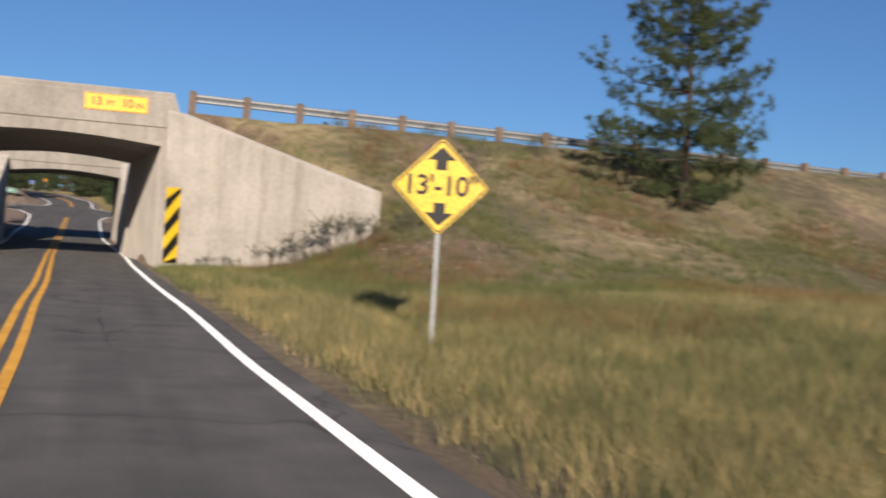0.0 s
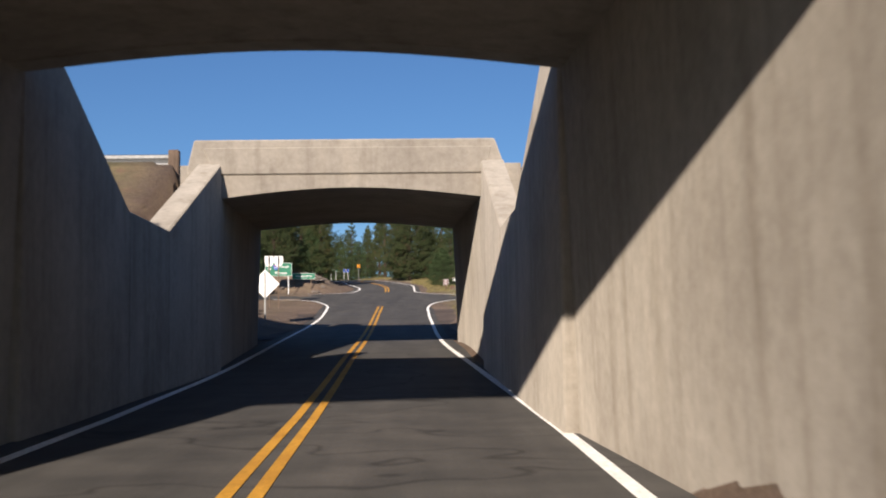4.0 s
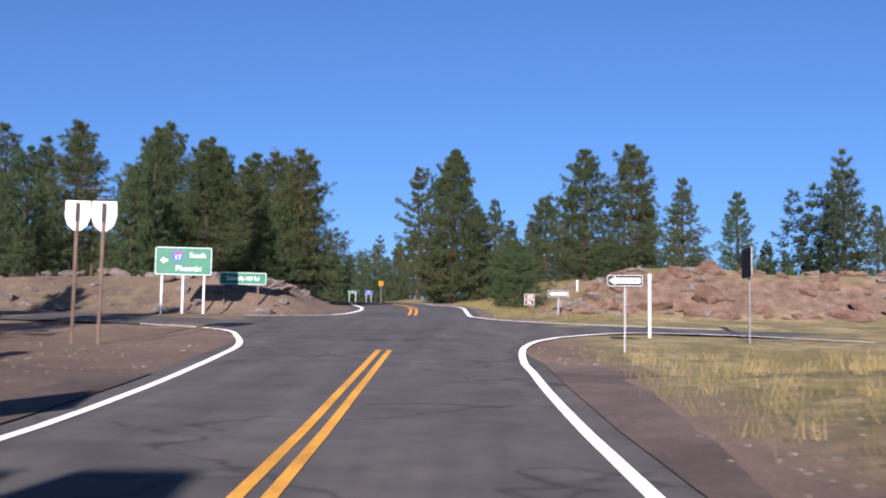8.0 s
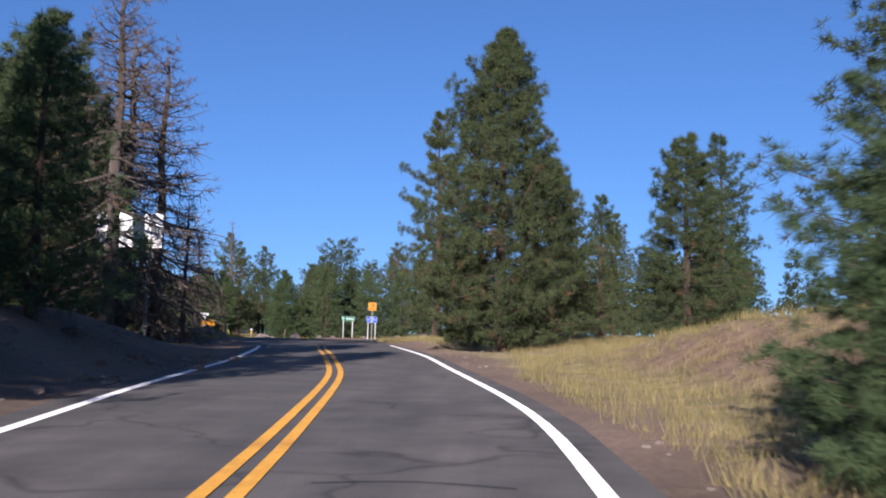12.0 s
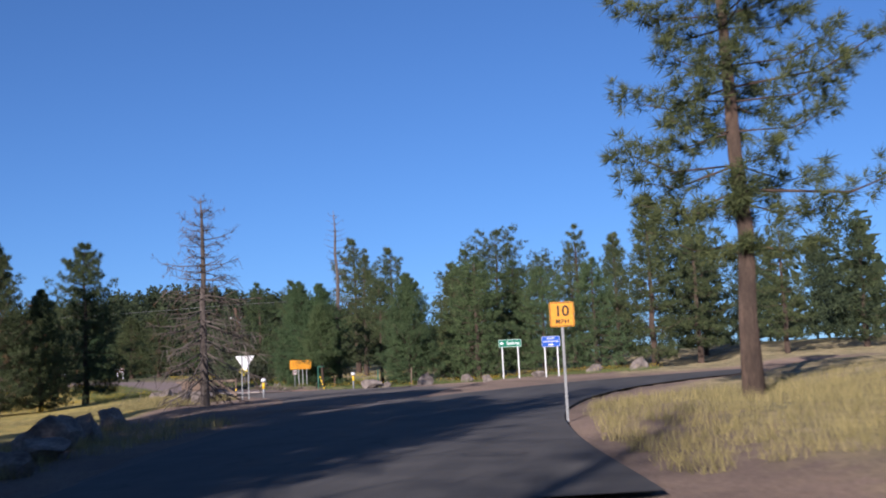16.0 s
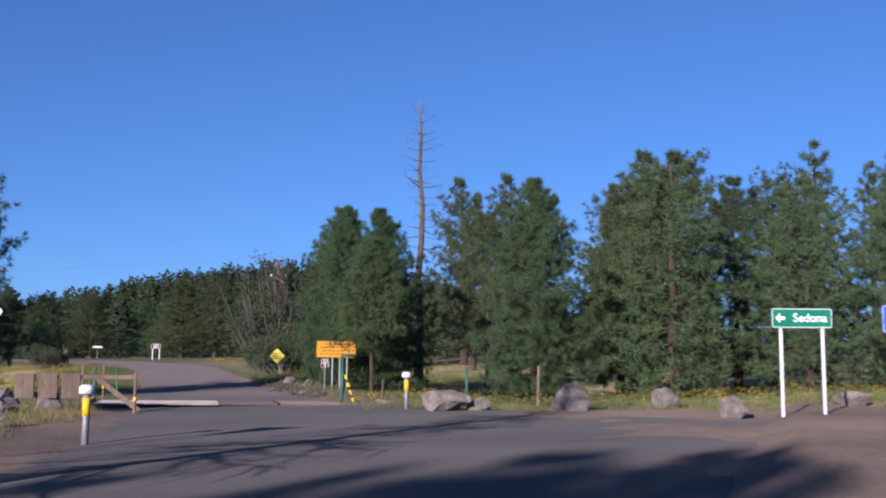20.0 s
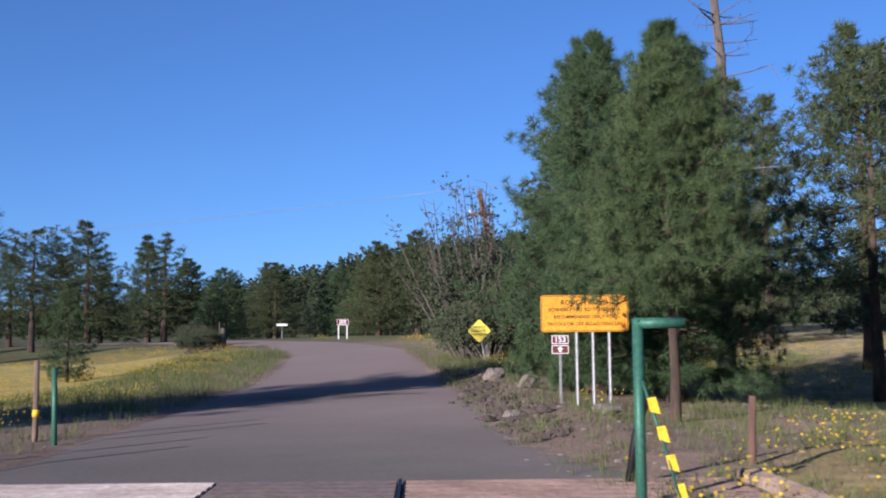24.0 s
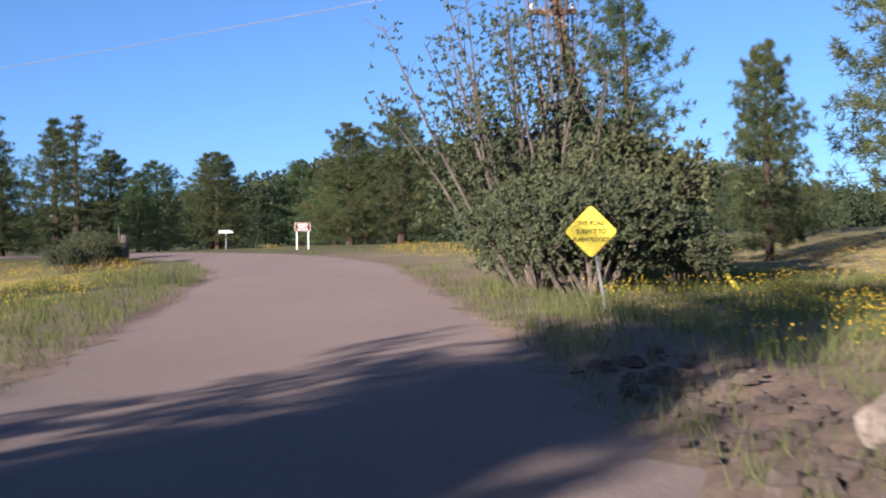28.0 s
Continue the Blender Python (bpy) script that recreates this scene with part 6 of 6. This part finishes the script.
wing_r = lambda x, y: ~((x > 2.7) & (x < 8.8) & (y > 40.2 - (x - 3.3) * 1.11)) & ~((x < -4.2) & (x > -10.4) & (y > 40.2 - (-4.7 - x) * 1.11)) & ~((x > -4.9) & (x < 3.2) & (y > 38))
dry = spots(1, 13000, 3.2, 24, 4, 42, 0.9, lambda x, y: wing_r(x, y) & ((y < 25) | (np.sin(x * 1.7 + y) > 0.75))) + spots(2, 1500, -14, -3.2, 14, 40, 0.8, wing_r) + spots(3, 450, 2.2, 12, 94, 112, 1.0, lambda x, y: to_line(x, y, ramp_near) > 1.4) \
    + spots(4, 2600, 0.2, 6, 126, 185, 0.5) + spots(5, 2500, -3, 14, 184, 214, 0.6) + spots(6, 1200, -19, -12, 186, 206, 1.2) + spots(7, 1500, -33, -24.5, 222, 243, 1.0) + spots(46, 1500, -8, 0, 191, 207, 0.3, lambda x, y: to_line(x, y, BEND) > 3.6) + spots(47, 700, -34, -27, 236, 243, 0.4) + spots(13, 1400, 2, 22, 150, 186, 0.6)
scatter("dry_grass", "dry straw-coloured roadside grass", "grass", M_STRAW, dry, clump(0.23, 13, 0.10, 0.0045))
tall_grass = spots(16, 7500, 3.0, 12, 5, 37, 0.3, wing_r) + spots(17, 150, 2.4, 9, 95, 111, 1.0, lambda x, y: to_line(x, y, ramp_near) > 1.4) + spots(18, 700, -10, -3.4, 26, 37, 0.5, wing_r)
scatter("seeding_grass", "tall olive and straw roadside grass in seed", "grass", M_OLIVE, tall_grass, clump(0.30, 9, 0.13, 0.0035))
rusty = spots(41, 6000, 6, 26, 12, 42, 1.0, lambda x, y: wing_r(x, y) & (np.sin(x * 0.8 + 1) + np.sin(y * 0.6 + x * 0.3) > 0.5)) + spots(42, 300, 5, 9, 33, 37, 0.5, wing_r)
scatter("rusty_weeds", "rust-brown dried weeds on the grass slope", "weeds", M_RUSTWEED, rusty, clump(0.3, 9, 0.14, 0.006))
pale = spots(43, 2600, 3.0, 9, 5, 36, 0.3, lambda x, y: (x - np.interp(y, ROAD_Y, ROAD_R) < 3.0)) + spots(44, 1500, 4, 16, 6, 26, 1.2, lambda x, y: np.sin(x * 1.1) + np.sin(y * 0.9) > 0.6) + spots(45, 150, 3, 11, 96, 110, 1.2, lambda x, y: to_line(x, y, ramp_near) > 1.6)
scatter("pale_straw", "pale straw tussocks along the road edge", "grass", M_PALESTRAW, pale, clump(0.26, 12, 0.10, 0.0045))
verge_green = spots(51, 2600, 2.9, 8.2, 27, 40, 0.25, wing_r) + spots(52, 5200, 8, 26, 25, 42, 0.3, lambda x, y: wing_r(x, y) & (np.sin(x * 0.9 + 0.5 * y) + np.sin(y * 0.7 - x * 0.4) > -0.3))
scatter("green_weeds", "green weeds and grass at the foot of the bridge wall", "weeds", M_GREENGRASS, verge_green, clump(0.22, 12, 0.12, 0.006))
lush = spots(48, 5200, -66, -40, 256, 304, 0.1, lambda x, y: (x + 45.3 + 0.62 * (y - 273) < 0) & (to_line(x, y, TRACK) < 9)) + spots(49, 1600, -46, -32, 270, 290, 0.3, lambda x, y: (x + 45.3 + 0.62 * (y - 273) > 0))
scatter("meadow_grass", "lush green meadow grass beside the gravel road", "grass", M_GREENGRASS, lush, clump(0.30, 13, 0.17, 0.006))
green = spots(11, 3800, 3.4, 24, 4, 42, 1.2, wing_r) + spots(12, 5200, -60, -30, 244, 292, 0.2, lambda x, y: to_line(x, y, TRACK) < 9) + spots(14, 2200, -42, -24, 246, 284, 0.5, lambda x, y: (to_line(x, y, TRACK) > 6.5) & ((y > 266) | (np.sin(x * 1.3) + np.sin(y * 1.1) > 0.6))) + spots(15, 2500, -30, -6, 243, 262, 0.5)
scatter("green_grass", "green grass and low weeds", "grass", M_GREENGRASS, green, clump(0.2, 12, 0.12, 0.005))


def flowers(x, y, z):
    v, f = [], []
    for _ in range(11):
        c = Vector((x + grass_rng.gauss(0, 0.2), y + grass_rng.gauss(0, 0.2), z + grass_rng.uniform(0.12, 0.36)))
        a = Vector((grass_rng.gauss(0, 1), grass_rng.gauss(0, 1), grass_rng.gauss(0, 1))).normalized() * grass_rng.uniform(0.012, 0.021)
        b = a.orthogonal().normalized() * 0.017
        o = len(v)
        v += [c + a, c + b, c - a, c - b]
        f.append((o, o + 1, o + 2, o + 3))
    return v, f


meadow = spots(21, 6500, -80, -30, 238, 312, 0.9, lambda x, y: (to_line(x, y, TRACK) > 4.6) & (to_line(x, y, TRACK) < 40) & (np.sin(x * 0.4) + np.sin(y * 0.3 + 1) > -0.5)) + spots(22, 250, -26, -6, 246, 256, 0.8) + spots(23, 450, -45, -28, 267, 288, 0.8, lambda x, y: to_line(x, y, TRACK) > 6.0)
scatter("yellow_flowers", "drifts of small yellow meadow flowers", "flowers", M_BLOOM, meadow, flowers)


def clod(x, y, z):
    v, f = pebble(x, y, z)
    return [(x + (a - x) * 2.2, y + (b - y) * 2.2, z + (c - z) * 2.6) for a, b, c in v], f


def pebble(x, y, z):
    s = 0.012 + 0.045 * grass_rng.random() ** 2.5
    a = grass_rng.uniform(0, 6.28)
    v = []
    for ring, up in ((1.0, -0.1), (0.75, 0.45)):
        for k in range(5):
            w = a + k * 1.257 + grass_rng.uniform(-0.25, 0.25)
            q = s * ring * grass_rng.uniform(0.75, 1.2)
            v.append((x + math.cos(w) * q, y + math.sin(w) * q * 0.8, z + s * up))
    return v, [(k, (k + 1) % 5, 5 + (k + 1) % 5, 5 + k) for k in range(5)] + [(5, 6, 7, 8, 9)]


scatter("pale_rubble", "pale broken stones on the red soil bank", "stones", M_PALEROCK, spots(36, 420, 6.5, 12, 26, 36, 0.4, wing_r), pebble)
clod_line = beside([p for p in fine(TRACK) if 249.6 < p[1] < 268], 3.55)
clod_rng = random.Random(61)
clods = [(x + clod_rng.gauss(0, 0.22), y + clod_rng.gauss(0, 0.22)) for x, y in clod_line for _ in range(46)]
scatter("cinder_windrow", "graded ridge of dark cinder clods beside the gravel road", "gravel", M_CINDER, [(x, y, h(x, y) + 0.05 * clod_rng.random()) for x, y in clods], clod)
stones = spots(31, 2600, -12, 6, 80, 112, 0.3) + spots(32, 2600, -4, 10, 126, 188, 0.3) + spots(33, 1800, -36, -24, 246, 275, 0.2) + spots(34, 900, 3, 9, 6, 36, 0.2) + spots(35, 1200, -10.5, -5, 127, 165, 0.3)
scatter("loose_stones", "loose pale pebbles on the verge", "stones", M_GREYROCK, stones, pebble)


# ---- far woods ----
def far_tree(rng, x, y, z, hgt, quads):
    v, f = [], []
    r = hgt * rng.uniform(0.22, 0.32)
    v += [(x - 0.15, y, z), (x + 0.15, y, z), (x, y, z + hgt * 0.8)]
    f.append((0, 1, 2))
    for k in range(quads):
        u = (k + rng.random()) / quads
        zz = z + hgt * (0.12 + 0.86 * u)
        rr = r * (1 - u) ** 0.65 * rng.uniform(0.5, 1.1) + 0.1
        a = k * 2.4 + rng.random()
        c = Vector((x + math.cos(a) * rr, y + math.sin(a) * rr, zz))
        s = hgt * (0.62 / math.sqrt(quads)) * (1.25 - 0.7 * u)
        p = Vector((math.cos(a + 1.57), math.sin(a + 1.57), rng.gauss(0, 0.3))) * s
        q = Vector((math.cos(a) * 0.7 + rng.gauss(0, 0.3), math.sin(a) * 0.7 + rng.gauss(0, 0.3), rng.uniform(0.1, 1.0))) * s
        o = len(v)
        v += [c + p * rng.uniform(0.7, 1.2), c + q, c - p * rng.uniform(0.7, 1.2), c - q * rng.uniform(0.6, 1)]
        f.append((o, o + 1, o + 2, o + 3))
    return v, f


forest_rng = random.Random(123)


def crown_of(tree):
    """Verts and faces of a tree's crown and trunk."""
    v, f = [], []
    for q in tree.children:
        o = len(v)
        v += [tuple(p.co) for p in q.data.vertices]
        f += [tuple(i + o for i in p.vertices) for p in q.data.polygons] if q.name.startswith("crown") else []
    return np.array(v), f


CROWNS = [crown_of(PROTO["mid"][0]), crown_of(PROTO["mid_open"][0])]


def woods(label, regions):
    v, f = [], []
    for x0, x1, y0, y1, count, h0, h1, quads in regions:
        xs = np.array([forest_rng.uniform(x0, x1) for _ in range(count)])
        ys = np.array([forest_rng.uniform(y0, y1) for _ in range(count)])
        ok = (np.minimum(to_line(xs, ys, TRACK), to_line(xs, ys, BEND)) > 10) & ~((xs > -75) & (xs < -38) & (ys > 225) & (ys < 300))
        for x, y, z in zip(xs[ok].tolist(), ys[ok].tolist(), land(xs[ok], ys[ok]).tolist()):
            if quads:
                tv, tf = far_tree(forest_rng, x, y, z, forest_rng.uniform(h0, h1), quads)
            else:
                tv, tf = CROWNS[forest_rng.randrange(2)]
                a, s = forest_rng.uniform(0, 6.28), forest_rng.uniform(h0, h1) / 10
                c, d = math.cos(a) * s * 1.1, math.sin(a) * s * 1.1
                tv = (tv @ np.array(((c, d, 0), (-d, c, 0), (0, 0, s))) + np.array((x, y, z - 0.2))).tolist()
            o = len(v)
            v.extend(tv)
            f.extend(tuple(i + o for i in q) for q in tf)
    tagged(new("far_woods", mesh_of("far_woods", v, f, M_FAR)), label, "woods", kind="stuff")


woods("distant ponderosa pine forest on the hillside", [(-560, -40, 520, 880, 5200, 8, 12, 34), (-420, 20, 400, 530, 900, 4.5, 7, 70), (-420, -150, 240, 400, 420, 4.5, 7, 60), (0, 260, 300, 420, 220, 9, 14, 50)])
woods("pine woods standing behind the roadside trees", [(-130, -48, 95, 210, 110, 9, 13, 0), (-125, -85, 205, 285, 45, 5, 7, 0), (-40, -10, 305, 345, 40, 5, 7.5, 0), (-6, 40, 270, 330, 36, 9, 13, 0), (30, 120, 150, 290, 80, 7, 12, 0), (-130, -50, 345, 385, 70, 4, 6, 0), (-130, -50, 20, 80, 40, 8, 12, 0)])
